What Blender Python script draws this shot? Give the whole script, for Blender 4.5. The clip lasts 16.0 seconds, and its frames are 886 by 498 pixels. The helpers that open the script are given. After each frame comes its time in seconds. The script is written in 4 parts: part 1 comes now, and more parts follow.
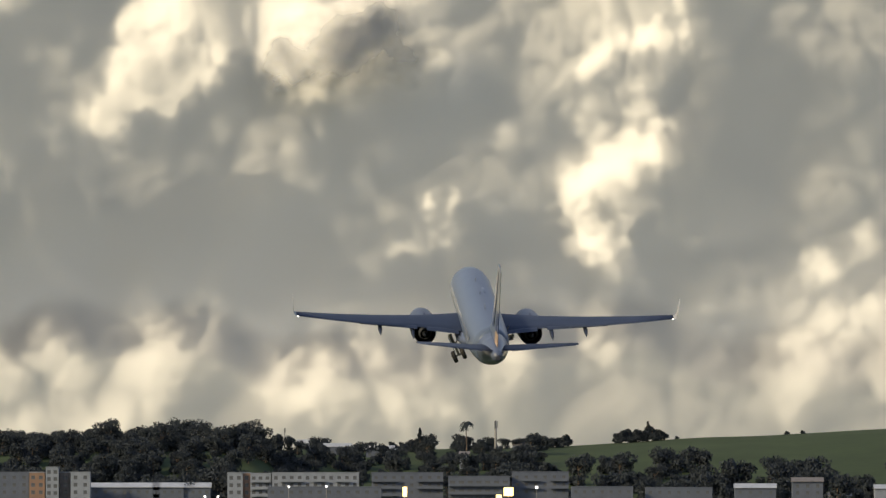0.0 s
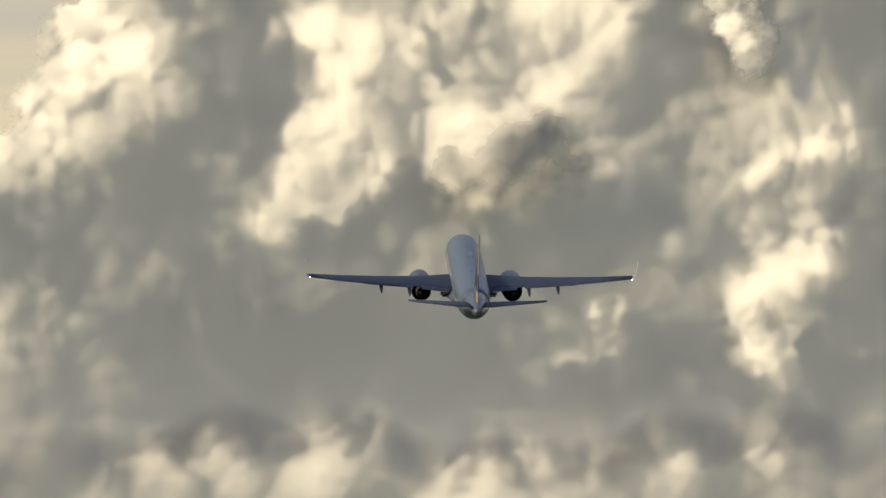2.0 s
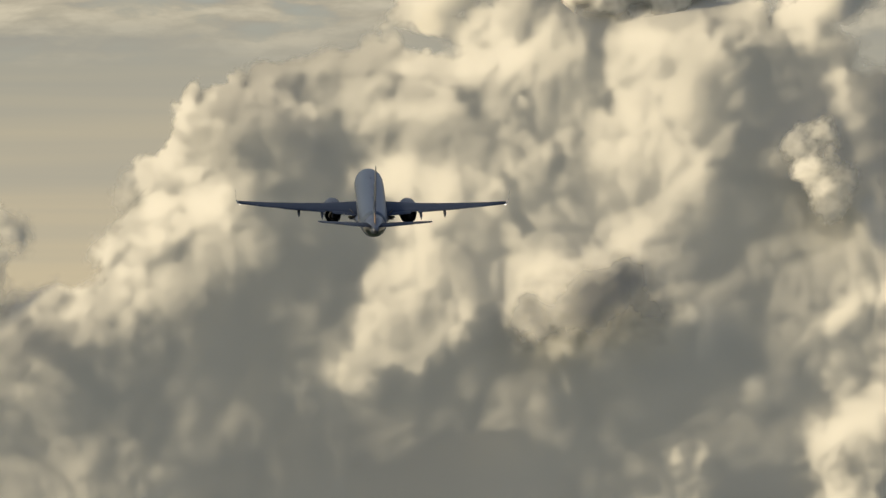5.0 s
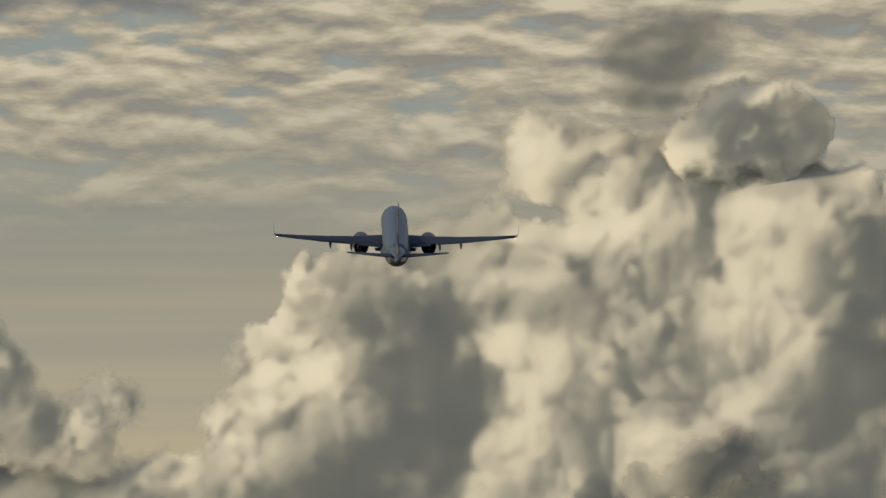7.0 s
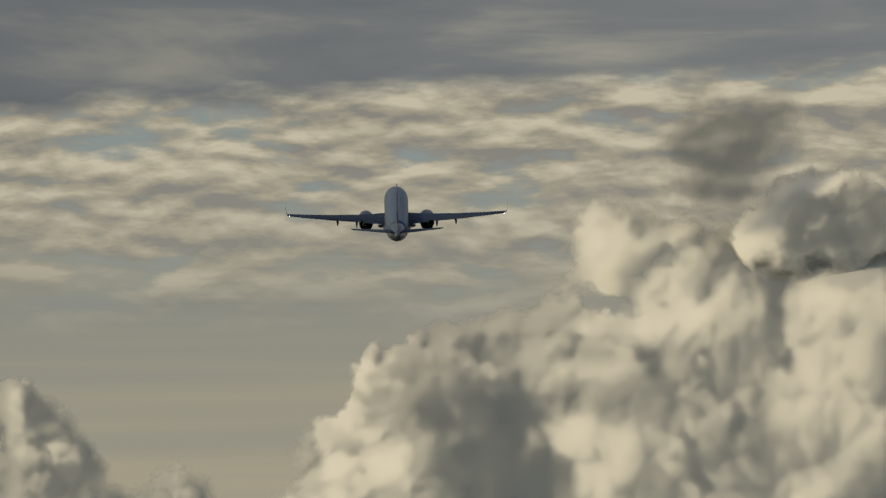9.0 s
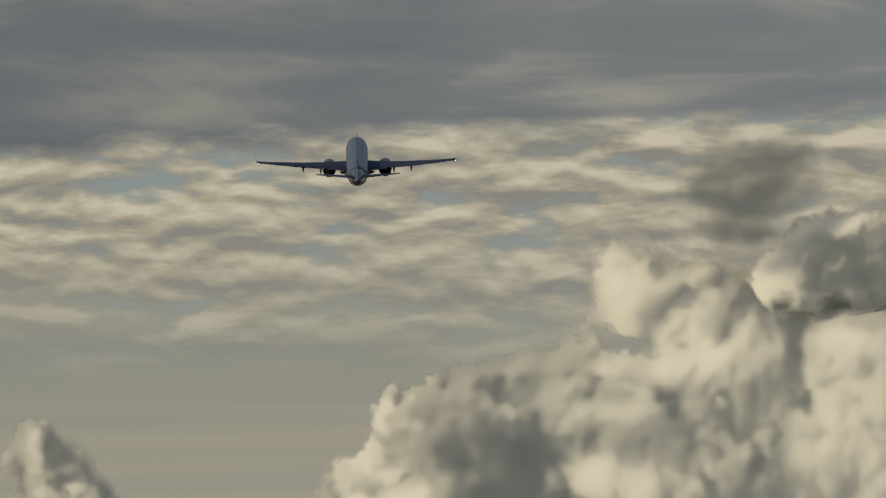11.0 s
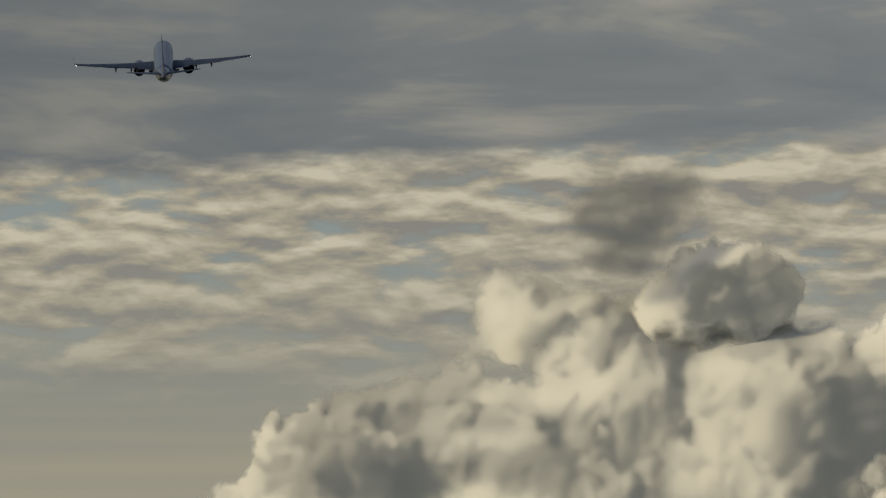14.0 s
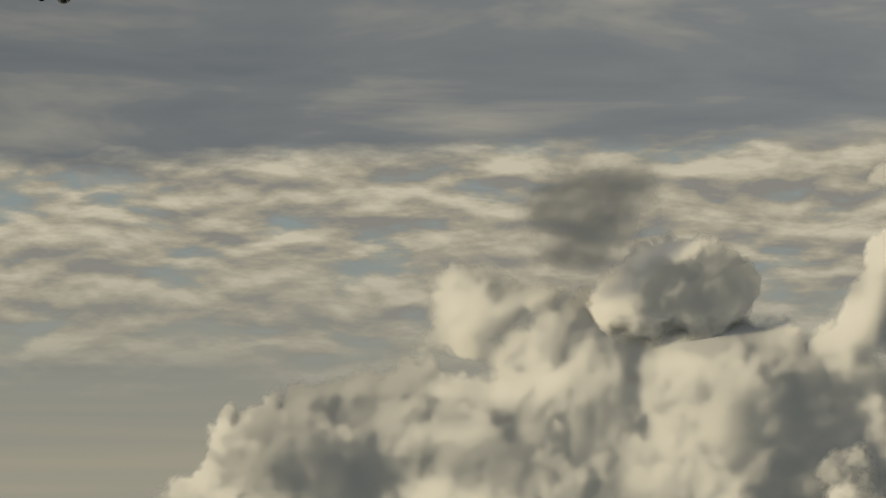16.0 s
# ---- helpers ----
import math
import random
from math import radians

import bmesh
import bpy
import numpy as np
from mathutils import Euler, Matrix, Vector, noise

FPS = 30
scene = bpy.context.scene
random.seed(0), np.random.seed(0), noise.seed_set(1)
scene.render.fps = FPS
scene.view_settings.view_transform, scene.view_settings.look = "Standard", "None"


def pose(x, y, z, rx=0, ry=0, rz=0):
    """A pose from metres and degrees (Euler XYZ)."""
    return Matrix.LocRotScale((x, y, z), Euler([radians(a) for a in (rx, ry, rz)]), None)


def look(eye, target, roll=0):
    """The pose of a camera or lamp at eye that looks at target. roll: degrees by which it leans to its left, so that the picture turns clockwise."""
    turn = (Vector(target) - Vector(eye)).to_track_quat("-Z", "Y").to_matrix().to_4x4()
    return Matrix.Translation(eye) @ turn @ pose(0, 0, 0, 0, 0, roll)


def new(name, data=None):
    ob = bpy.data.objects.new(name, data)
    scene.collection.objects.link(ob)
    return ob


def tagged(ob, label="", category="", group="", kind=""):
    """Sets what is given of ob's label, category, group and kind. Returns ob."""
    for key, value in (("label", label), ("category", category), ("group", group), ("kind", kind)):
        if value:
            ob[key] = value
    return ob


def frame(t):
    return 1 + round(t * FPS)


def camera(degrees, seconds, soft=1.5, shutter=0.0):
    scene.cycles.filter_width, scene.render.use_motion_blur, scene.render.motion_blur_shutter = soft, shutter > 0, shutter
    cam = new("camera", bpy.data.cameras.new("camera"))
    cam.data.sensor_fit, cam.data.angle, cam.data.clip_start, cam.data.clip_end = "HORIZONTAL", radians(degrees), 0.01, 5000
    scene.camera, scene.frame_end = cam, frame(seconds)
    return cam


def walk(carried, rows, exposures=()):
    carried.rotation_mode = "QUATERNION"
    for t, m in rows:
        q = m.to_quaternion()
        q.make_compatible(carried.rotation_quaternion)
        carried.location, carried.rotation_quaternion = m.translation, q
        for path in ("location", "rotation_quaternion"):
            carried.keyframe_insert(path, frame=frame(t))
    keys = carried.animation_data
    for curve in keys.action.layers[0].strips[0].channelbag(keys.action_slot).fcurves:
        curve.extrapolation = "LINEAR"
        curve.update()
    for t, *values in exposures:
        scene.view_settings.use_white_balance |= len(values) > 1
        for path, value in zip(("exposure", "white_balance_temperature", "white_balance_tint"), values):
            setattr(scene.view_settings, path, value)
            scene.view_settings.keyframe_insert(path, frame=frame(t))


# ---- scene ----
EYE = (0.0, 0.0, 12.0)

# the camera stands on a terrace and follows the aircraft: seconds, bearing, elevation, lean
cam = camera(5.3, 16.0, soft=1.4)
SWING = [
    (0, -0.000, 1.383, -0.027),
    (0.5, 0.053, 1.547, 0.218),
    (1, -0.525, 1.667, 0.244),
    (1.5, -0.779, 1.832, 0.303),
    (2, -1.022, 2.040, 0.373),
    (2.5, -1.159, 2.189, 0.080),
    (3, -1.162, 2.313, 0.143),
    (3.2, -1.229, 2.383, -0.053),
    (5.3, -1.675, 3.086, -0.256),
    (5.5, -1.802, 3.200, -0.296),
    (6, -2.026, 3.525, -0.210),
    (6.5, -2.322, 3.827, 0.053),
    (7, -2.222, 3.963, -0.011),
    (7.5, -2.116, 3.938, -0.004),
    (8, -2.440, 4.160, -0.121),
    (8.5, -2.625, 4.376, -0.288),
    (8.7, -2.637, 4.449, -0.311),
    (11, -2.795, 4.781, -0.297),
    (11.5, -2.777, 5.046, -0.312),
    (12, -2.678, 5.113, -0.234),
    (12.5, -2.476, 5.066, -0.120),
    (13, -2.252, 5.056, -0.031),
    (13.5, -2.147, 5.031, 0.073),
    (14, -2.129, 4.959, 0.084),
    (14.5, -2.060, 4.948, 0.125),
    (15, -2.027, 4.970, 0.232),
    (15.5, -1.977, 4.982, 0.306),
    (16, -1.889, 4.935, 0.337),
]
walk(cam, [(t, pose(*EYE, 90 + el, 0, -az) @ pose(0, 0, 0, 0, 0, lean)) for t, az, el, lean in SWING],
     exposures=[(0.0, 1.38, 7150, 13), (1.5, 1.24, 7250, 13), (3.0, 1.04, 7350, 12), (5.5, 0.68, 7400, 11), (8.5, 0.29, 7100, 9), (16.0, 0.29, 6980, 9)])

# ---- light ----
SUN_EL, SUN_AZ = 26.0, -118.0     # low evening sun, bearing counted from the view's middle
sun = new("sun", bpy.data.lights.new("sun", "SUN"))
sun.data.energy, sun.data.angle, sun.data.color = 1.6, radians(8.0), (1.0, 0.87, 0.56)
_s = Vector((math.sin(radians(SUN_AZ)) * math.cos(radians(SUN_EL)), math.cos(radians(SUN_AZ)) * math.cos(radians(SUN_EL)), math.sin(radians(SUN_EL))))
sun.matrix_world = look(tuple(_s * 300), (0, 0, 0))


def node(tree, kind, **values):
    n = tree.nodes.new(kind)
    for key, value in values.items():
        setattr(n, key, value)
    return n


def ramp(tree, fac, stops):
    n = tree.nodes.new("ShaderNodeValToRGB")
    while len(n.color_ramp.elements) < len(stops):
        n.color_ramp.elements.new(0.5)
    for e, (p, c) in zip(n.color_ramp.elements, stops):
        e.position, e.color = p, (*c, 1) if len(c) == 3 else (c[0], c[0], c[0], 1)
    tree.links.new(fac, n.inputs[0])
    return n.outputs[0]


def math_node(tree, op, a, b=0.0, c=0.0):
    n = tree.nodes.new("ShaderNodeMath")
    n.operation = op
    for k, v in enumerate((a, b, c)):
        if isinstance(v, (int, float)):
            n.inputs[k].default_value = v
        else:
            tree.links.new(v, n.inputs[k])
    return n.outputs[0]


def mixed(tree, fac, a, b, blend="MIX"):
    n = tree.nodes.new("ShaderNodeMix")
    n.data_type, n.blend_type = "RGBA", blend
    for k, v in ((0, fac), (6, a), (7, b)):
        if isinstance(v, (int, float)):
            n.inputs[k].default_value = v
        elif isinstance(v, tuple):
            n.inputs[k].default_value = (*v, 1)
        else:
            tree.links.new(v, n.inputs[k])
    return n.outputs[2]


def noise_node(tree, vector, scale, detail=4.0, rough=0.5, distortion=0.0, stretch=None, shift=(0, 0, 0)):
    if stretch or any(shift):
        m = tree.nodes.new("ShaderNodeMapping")
        m.inputs["Scale"].default_value = stretch or (1, 1, 1)
        m.inputs["Location"].default_value = shift
        tree.links.new(vector, m.inputs["Vector"])
        vector = m.outputs[0]
    n = tree.nodes.new("ShaderNodeTexNoise")
    for key, v in (("Scale", scale), ("Detail", detail), ("Roughness", rough), ("Distortion", distortion)):
        n.inputs[key].default_value = v
    tree.links.new(vector, n.inputs["Vector"])
    return n.outputs["Fac"]


def make_world():
    """Evening sky: hazy bands low down, streaks of altocumulus with blue gaps above, a grey deck over all."""
    w = bpy.data.worlds.new("evening_sky")
    w.use_nodes = True
    scene.world = w
    t = w.node_tree
    t.nodes.clear()
    co = node(t, "ShaderNodeTexCoord").outputs["Generated"]
    sep = node(t, "ShaderNodeSeparateXYZ")
    t.links.new(co, sep.inputs[0])
    x, zz = sep.outputs[0], sep.outputs[2]
    sky = node(t, "ShaderNodeTexSky", sky_type="NISHITA", sun_disc=False, sun_elevation=radians(SUN_EL), sun_rotation=radians(SUN_AZ))
    clear = mixed(t, 1.0, sky.outputs[0], (0.10, 0.10, 0.10), "MULTIPLY")
    clear = mixed(t, 0.75, clear, (0.132, 0.15, 0.162))
    # hazy bands, warmer towards the hills
    band = noise_node(t, co, 1.0, 4, 0.5, 0.0, (5, 5, 210))
    low = mixed(t, ramp(t, zz, ((0.048, (0.0,)), (0.070, (1.0,)))), (0.325, 0.295, 0.225), (0.215, 0.221, 0.203))
    low = mixed(t, 1.0, low, ramp(t, band, ((0.32, (0.86, 0.90, 0.95)), (0.68, (1.10, 1.06, 0.98)))), "MULTIPLY")
    # streaks: small flat heaps, lit on their upper rims
    warp = noise_node(t, co, 1.0, 3, 0.5, 0.0, (60, 60, 160), (3, 1, 0))

    def bent_by(lift):
        v = node(t, "ShaderNodeCombineXYZ")
        t.links.new(x, v.inputs[0])
        t.links.new(sep.outputs[1], v.inputs[1])
        t.links.new(math_node(t, "ADD", math_node(t, "ADD", zz, lift), math_node(t, "MULTIPLY", math_node(t, "SUBTRACT", warp, 0.5), 0.0025)), v.inputs[2])
        return v.outputs[0]
    shape = ((92, 92, 300), (0.4, 0.2, 1.3))
    st = noise_node(t, bent_by(0.0), 1.0, 8, 0.53, 0.0, *shape)
    st2 = noise_node(t, bent_by(0.0013), 1.0, 6, 0.53, 0.0, *shape)
    rim = math_node(t, "MULTIPLY_ADD", math_node(t, "SUBTRACT", st, st2), 1.9, 0.5)
    cloud = ramp(t, rim, ((0.28, (0.19, 0.19, 0.18)), (0.50, (0.285, 0.268, 0.218)), (0.78, (0.43, 0.405, 0.33))))
    cover = ramp(t, st, ((0.33, (0.0,)), (0.46, (1.0,))))
    # streaks thin out below 4.2 degrees
    h = math_node(t, "ADD", zz, math_node(t, "MULTIPLY", math_node(t, "SUBTRACT", warp, 0.5), 0.012))
    up = ramp(t, math_node(t, "MULTIPLY_ADD", h, 1 / 0.016, -0.0700 / 0.016), ((0.0, (0.0,)), (1.0, (1.0,))))
    mid = mixed(t, cover, clear, cloud)
    body = mixed(t, up, low, mid)
    # grey deck above
    dn = noise_node(t, co, 1.0, 5, 0.55, 0.4, (22, 22, 120), (1, 7, 2))
    deck = ramp(t, dn, ((0.30, (0.108, 0.125, 0.145)), (0.52, (0.145, 0.159, 0.171)), (0.70, (0.26, 0.255, 0.23))))
    deck = mixed(t, 1.0, deck, ramp(t, math_node(t, "MULTIPLY_ADD", x, 5.0, 0.5), ((0.05, (0.80, 0.82, 0.84)), (0.55, (1.08, 1.08, 1.07)))), "MULTIPLY")
    edge = math_node(t, "MULTIPLY_ADD", x, -0.0395, zz)
    edge = math_node(t, "ADD", edge, math_node(t, "MULTIPLY", math_node(t, "SUBTRACT", st2, 0.5), 0.005))
    over = ramp(t, math_node(t, "MULTIPLY_ADD", edge, 1 / 0.0026, -0.0962 / 0.0026), ((0.0, (0.0,)), (1.0, (1.0,))))
    full = mixed(t, over, body, deck)
    # well above the hills the deck breaks up into white heaps and open blue
    hn = noise_node(t, co, 5.0, 5, 0.55)
    high = mixed(t, ramp(t, hn, ((0.40, (0.0,)), (0.60, (1.0,)))), mixed(t, 1.0, sky.outputs[0], (0.12, 0.11, 0.10), "MULTIPLY"), (0.155, 0.175, 0.222))
    high = mixed(t, ramp(t, zz, ((0.62, (0.0,)), (0.85, (1.0,)))), high, mixed(t, 1.0, sky.outputs[0], (0.13, 0.13, 0.13), "MULTIPLY"))
    full = mixed(t, ramp(t, zz, ((0.16, (0.0,)), (0.34, (1.0,)))), full, high)
    bg = node(t, "ShaderNodeBackground")
    bg.inputs["Strength"].default_value = 1.0
    t.links.new(full, bg.inputs["Color"])
    t.links.new(bg.outputs[0], node(t, "ShaderNodeOutputWorld").inputs["Surface"])


make_world()


# ---- materials ----
def paint(name, base, dark=None, rough=0.5, metal=0.0, scale=2.0, bump=0.0, spec=0.5, coat=0.0, wear=0.2):
    m = bpy.data.materials.new(name)
    m.use_nodes = True
    t = m.node_tree
    b = t.nodes["Principled BSDF"]
    co = node(t, "ShaderNodeTexCoord").outputs["Object"]
    big = noise_node(t, co, scale, 4, 0.6)
    fine = noise_node(t, co, scale * 9, 3, 0.6)
    both = math_node(t, "ADD", math_node(t, "MULTIPLY", big, 0.65), math_node(t, "MULTIPLY", fine, 0.35))
    dark = dark or tuple(c * 0.75 for c in base)
    t.links.new(ramp(t, both, ((0.35, dark), (0.62, base))), b.inputs["Base Color"])
    b.inputs["Metallic"].default_value = metal
    b.inputs["Specular IOR Level"].default_value = spec
    b.inputs["Coat Weight"].default_value = coat
    t.links.new(math_node(t, "MULTIPLY_ADD", fine, wear, rough - wear / 2), b.inputs["Roughness"])
    if bump:
        n = node(t, "ShaderNodeBump")
        n.inputs["Strength"].default_value = bump
        t.links.new(both, n.inputs["Height"])
        t.links.new(n.outputs[0], b.inputs["Normal"])
    return m


def glow(name, colour, strength):
    m = bpy.data.materials.new(name)
    m.use_nodes = True
    b = m.node_tree.nodes["Principled BSDF"]
    b.inputs["Base Color"].default_value = (*colour, 1)
    b.inputs["Emission Color"].default_value = (*colour, 1)
    b.inputs["Emission Strength"].default_value = strength
    return m


def vapour(name, albedo=(0.95, 0.945, 0.93), thin=1.0):
    """Cloud: matt droplets, thinning out by the mesh's own density, lit by normals that carry painted light and shade.
    """
    m = bpy.data.materials.new(name)
    m.use_nodes = True
    t = m.node_tree
    t.nodes.clear()
    co = node(t, "ShaderNodeTexCoord").outputs["Object"]
    fluff = noise_node(t, co, 0.06, 6, 0.55, 0.4)
    skin = node(t, "ShaderNodeBsdfDiffuse")
    skin.inputs["Color"].default_value = (*albedo, 1)
    t.links.new(node(t, "ShaderNodeAttribute", attribute_name="shading_normal").outputs["Vector"], skin.inputs["Normal"])
    dens = node(t, "ShaderNodeAttribute", attribute_name="cloud_cover").outputs["Fac"]
    clear = node(t, "ShaderNodeBsdfTransparent")
    out = node(t, "ShaderNodeMixShader")
    # the rim frays along the fluff
    fray = math_node(t, "MULTIPLY", math_node(t, "MULTIPLY_ADD", math_node(t, "SUBTRACT", fluff, 0.5), math_node(t, "MULTIPLY", math_node(t, "MULTIPLY", math_node(t, "SUBTRACT", 1.0, dens), dens), 1.5), dens), thin)
    fray.node.use_clamp = True
    t.links.new(fray, out.inputs[0])
    t.links.new(clear.outputs[0], out.inputs[1])
    t.links.new(skin.outputs[0], out.inputs[2])
    t.links.new(out.outputs[0], node(t, "ShaderNodeOutputMaterial").inputs["Surface"])
    return m


# cloud shade is mixed into this white, making it dark and bluish
WHITE = paint("shaded_white_paint", (0.088, 0.116, 0.172), (0.077, 0.102, 0.154), 0.3, 0.0, 0.15, spec=0.1, wear=0.04)
# wing grey taken down to near-black blue, standing in for shade
WING = paint("shaded_wing_paint", (0.026, 0.038, 0.072), (0.020, 0.029, 0.055), 0.6, 0.0, 0.6, spec=0.2)
BLUE = paint("blue_aircraft_paint", (0.02, 0.035, 0.09), (0.015, 0.025, 0.07), 0.4, 0.0, 0.6, coat=0.5)
BELLY = paint("blue_grey_belly_paint", (0.07, 0.09, 0.14), (0.052, 0.068, 0.11), 0.4, 0.0, 0.6, coat=0.2)
ACRYLIC = paint("cabin_window_acrylic", (0.22, 0.24, 0.28), None, 0.2, 0.0, 3.0)
ORANGE = paint("orange_aircraft_paint", (0.38, 0.26, 0.18), (0.31, 0.21, 0.15), 0.4, 0.0, 1.0)
CREAM = paint("cream_aircraft_paint", (0.14, 0.16, 0.19), (0.12, 0.135, 0.16), 0.45, 0.0, 1.0)
METAL = paint("bare_metal", (0.35, 0.33, 0.31), (0.2, 0.19, 0.18), 0.35, 0.9, 2.0)
SOOT = paint("burnt_metal", (0.05, 0.056, 0.072), (0.035, 0.04, 0.05), 0.75, 0.0, 3.0, spec=0.2)
NACELLE = paint("blue_grey_nacelle_paint", (0.055, 0.068, 0.1), (0.042, 0.052, 0.08), 0.4, 0.0, 0.8)
TIP = paint("pale_winglet_paint", (0.26, 0.27, 0.29), (0.22, 0.23, 0.25), 0.5, 0.0, 1.0)
RUBBER = paint("tyre_rubber", (0.02, 0.02, 0.02), (0.012, 0.012, 0.012), 0.8, 0.0, 4.0)
LAMP = glow("white_position_light", (1.0, 0.97, 0.9), 4.0)
CLOUD = vapour("cumulus_vapour")
# albedo lowered so the fragment looks unlit: its shade is in the colour
SHADE = vapour("shaded_grey_vapour", (0.50, 0.52, 0.57), 0.95)
WISP = vapour("thin_vapour", (0.80, 0.79, 0.78), 0.85)
GRASS = paint("meadow_grass", (0.042, 0.060, 0.031), (0.029, 0.042, 0.023), 0.95, 0.0, 0.03, 0.3, 0.1)
# blue haze of distance is mixed into the leaf colour
LEAF = paint("hazed_foliage", (0.029, 0.037, 0.046), (0.023, 0.030, 0.038), 0.8, 0.0, 0.5, 0.0, 0.2)
BARK = paint("tree_bark", (0.12, 0.09, 0.07), None, 0.9, 0.0, 2.0)
# haze and shade are mixed into the wall colours, dimmer and bluer than render
RENDER_W = paint("hazed_white_render", (0.215, 0.245, 0.30), (0.15, 0.175, 0.22), 0.85, 0.0, 0.25)
RENDER_G = paint("hazed_grey_render", (0.088, 0.107, 0.15), (0.065, 0.08, 0.115), 0.85, 0.0, 0.25)
RENDER_O = paint("ochre_render", (0.23, 0.145, 0.105), (0.17, 0.11, 0.085), 0.85, 0.0, 0.25)
ROOF_M = paint("pale_sheet_metal_roof", (0.42, 0.43, 0.44), (0.28, 0.29, 0.31), 0.38, 0.3, 0.3)
ROOF_T = paint("dark_roof", (0.13, 0.12, 0.12), (0.08, 0.075, 0.075), 0.8, 0.0, 0.4)
# panes lightened towards the walls: haze put into the glass colour
GLASS = paint("hazed_window_glass", (0.10, 0.11, 0.125), None, 0.12, 0.0, 0.3)
STEEL = paint("galvanised_steel", (0.25, 0.25, 0.26), None, 0.5, 0.7, 1.0)
BULB = glow("warm_floodlight", (1.0, 0.72, 0.28), 1.2)
COOL = glow("cool_lamp", (0.95, 0.97, 1.0), 1.2)


# ---- mesh helpers ----
def obj(name, data, parent=None, label="", material=None):
    o = new(name, data)
    if material and not data.materials:
        data.materials.append(material)
    if parent:
        o.parent = parent
    if label:
        o["label"] = label
    return o


def part(name, bm, material, parent, label="", smooth=False):
    me = bpy.data.meshes.new(name)
    bmesh.ops.recalc_face_normals(bm, faces=bm.faces)
    bm.to_mesh(me)
    bm.free()
    if smooth:
        me.shade_smooth()
    return obj(name, me, parent, label, material)


def thing(name, label, category, at=None, group="", kind=""):
    e = new(name)
    if at is not None:
        e.matrix_basis = at
    return tagged(e, label, category, group, kind)


def add_box(bm, x0, x1, y0, y1, z0, z1, bevel=0.0):
    vs = [bm.verts.new((x, y, z)) for x in (x0, x1) for y in (y0, y1) for z in (z0, z1)]
    fs = [(0, 1, 3, 2), (4, 6, 7, 5), (0, 4, 5, 1), (2, 3, 7, 6), (0, 2, 6, 4), (1, 5, 7, 3)]
    made = [bm.faces.new([vs[i] for i in f]) for f in fs]
    if bevel:
        bmesh.ops.bevel(bm, geom=list({e for f in made for e in f.edges}), offset=bevel, segments=1, affect="EDGES")


def loft(bm, rings, closed=True, caps=True):
    """Skin a row of rings of equal length."""
    rows = [[bm.verts.new(p) for p in r] for r in rings]
    n = len(rows[0])
    for a, b in zip(rows, rows[1:]):
        for i in range(n if closed else n - 1):
            bm.faces.new((a[i], a[(i + 1) % n], b[(i + 1) % n], b[i]))
    if caps:
        bm.faces.new(rows[0])
        bm.faces.new(rows[-1][::-1])
    return rows


def tube(bm, axis_pts, radii, n=12, up=(0, 0, 1)):
    """Tapered round bar along points."""
    rings = []
    pts = [Vector(p) for p in axis_pts]
    for k, p in enumerate(pts):
        d = (pts[min(k + 1, len(pts) - 1)] - pts[max(k - 1, 0)]).normalized()
        a = d.orthogonal().normalized()
        b = d.cross(a)
        rings.append([p + radii[k] * (math.cos(q) * a + math.sin(q) * b) for q in [2 * math.pi * i / n for i in range(n)]])
    loft(bm, rings)


def lathe_y(bm, profile, centre, n=32, squash=1.0):
    """Turn (y, radius) round the y axis through centre."""
    rows = []
    for y, r in profile:
        rows.append([bm.verts.new((centre[0] + r * math.cos(2 * math.pi * i / n), y, centre[2] + squash * r * math.sin(2 * math.pi * i / n))) for i in range(n)])
    for a, b in zip(rows, rows[1:]):
        for i in range(n):
            bm.faces.new((a[i], a[(i + 1) % n], b[(i + 1) % n], b[i]))
    return rows


# ---- the aircraft ----
FOIL = ((1.0, 0.004), (0.8, 0.035), (0.6, 0.062), (0.4, 0.075), (0.2, 0.068), (0.07, 0.045), (0.0, 0.0),
        (0.07, -0.03), (0.2, -0.042), (0.4, -0.045), (0.6, -0.034), (0.8, -0.018), (1.0, -0.004))
NOSE = 18.0    # the nose lies this far ahead of the origin


def foil_ring(lead, chord, out, up, thick=1.0, upright=False, trim=0.0):
    """One wing section; lead: metres behind the nose."""
    pts = []
    for c, z in FOIL:
        y = NOSE - (lead + c * chord)
        pts.append((z * chord * thick + out, y, up) if upright else (out, y, up + z * chord * thick + trim * (lead + c * chord - 35.5)))
    return pts


def wing_up(x):
    q = max(0.0, (abs(x) - 1.9) / 15.1)
    return -0.78 + 1.45 * q + 0.73 * q * q


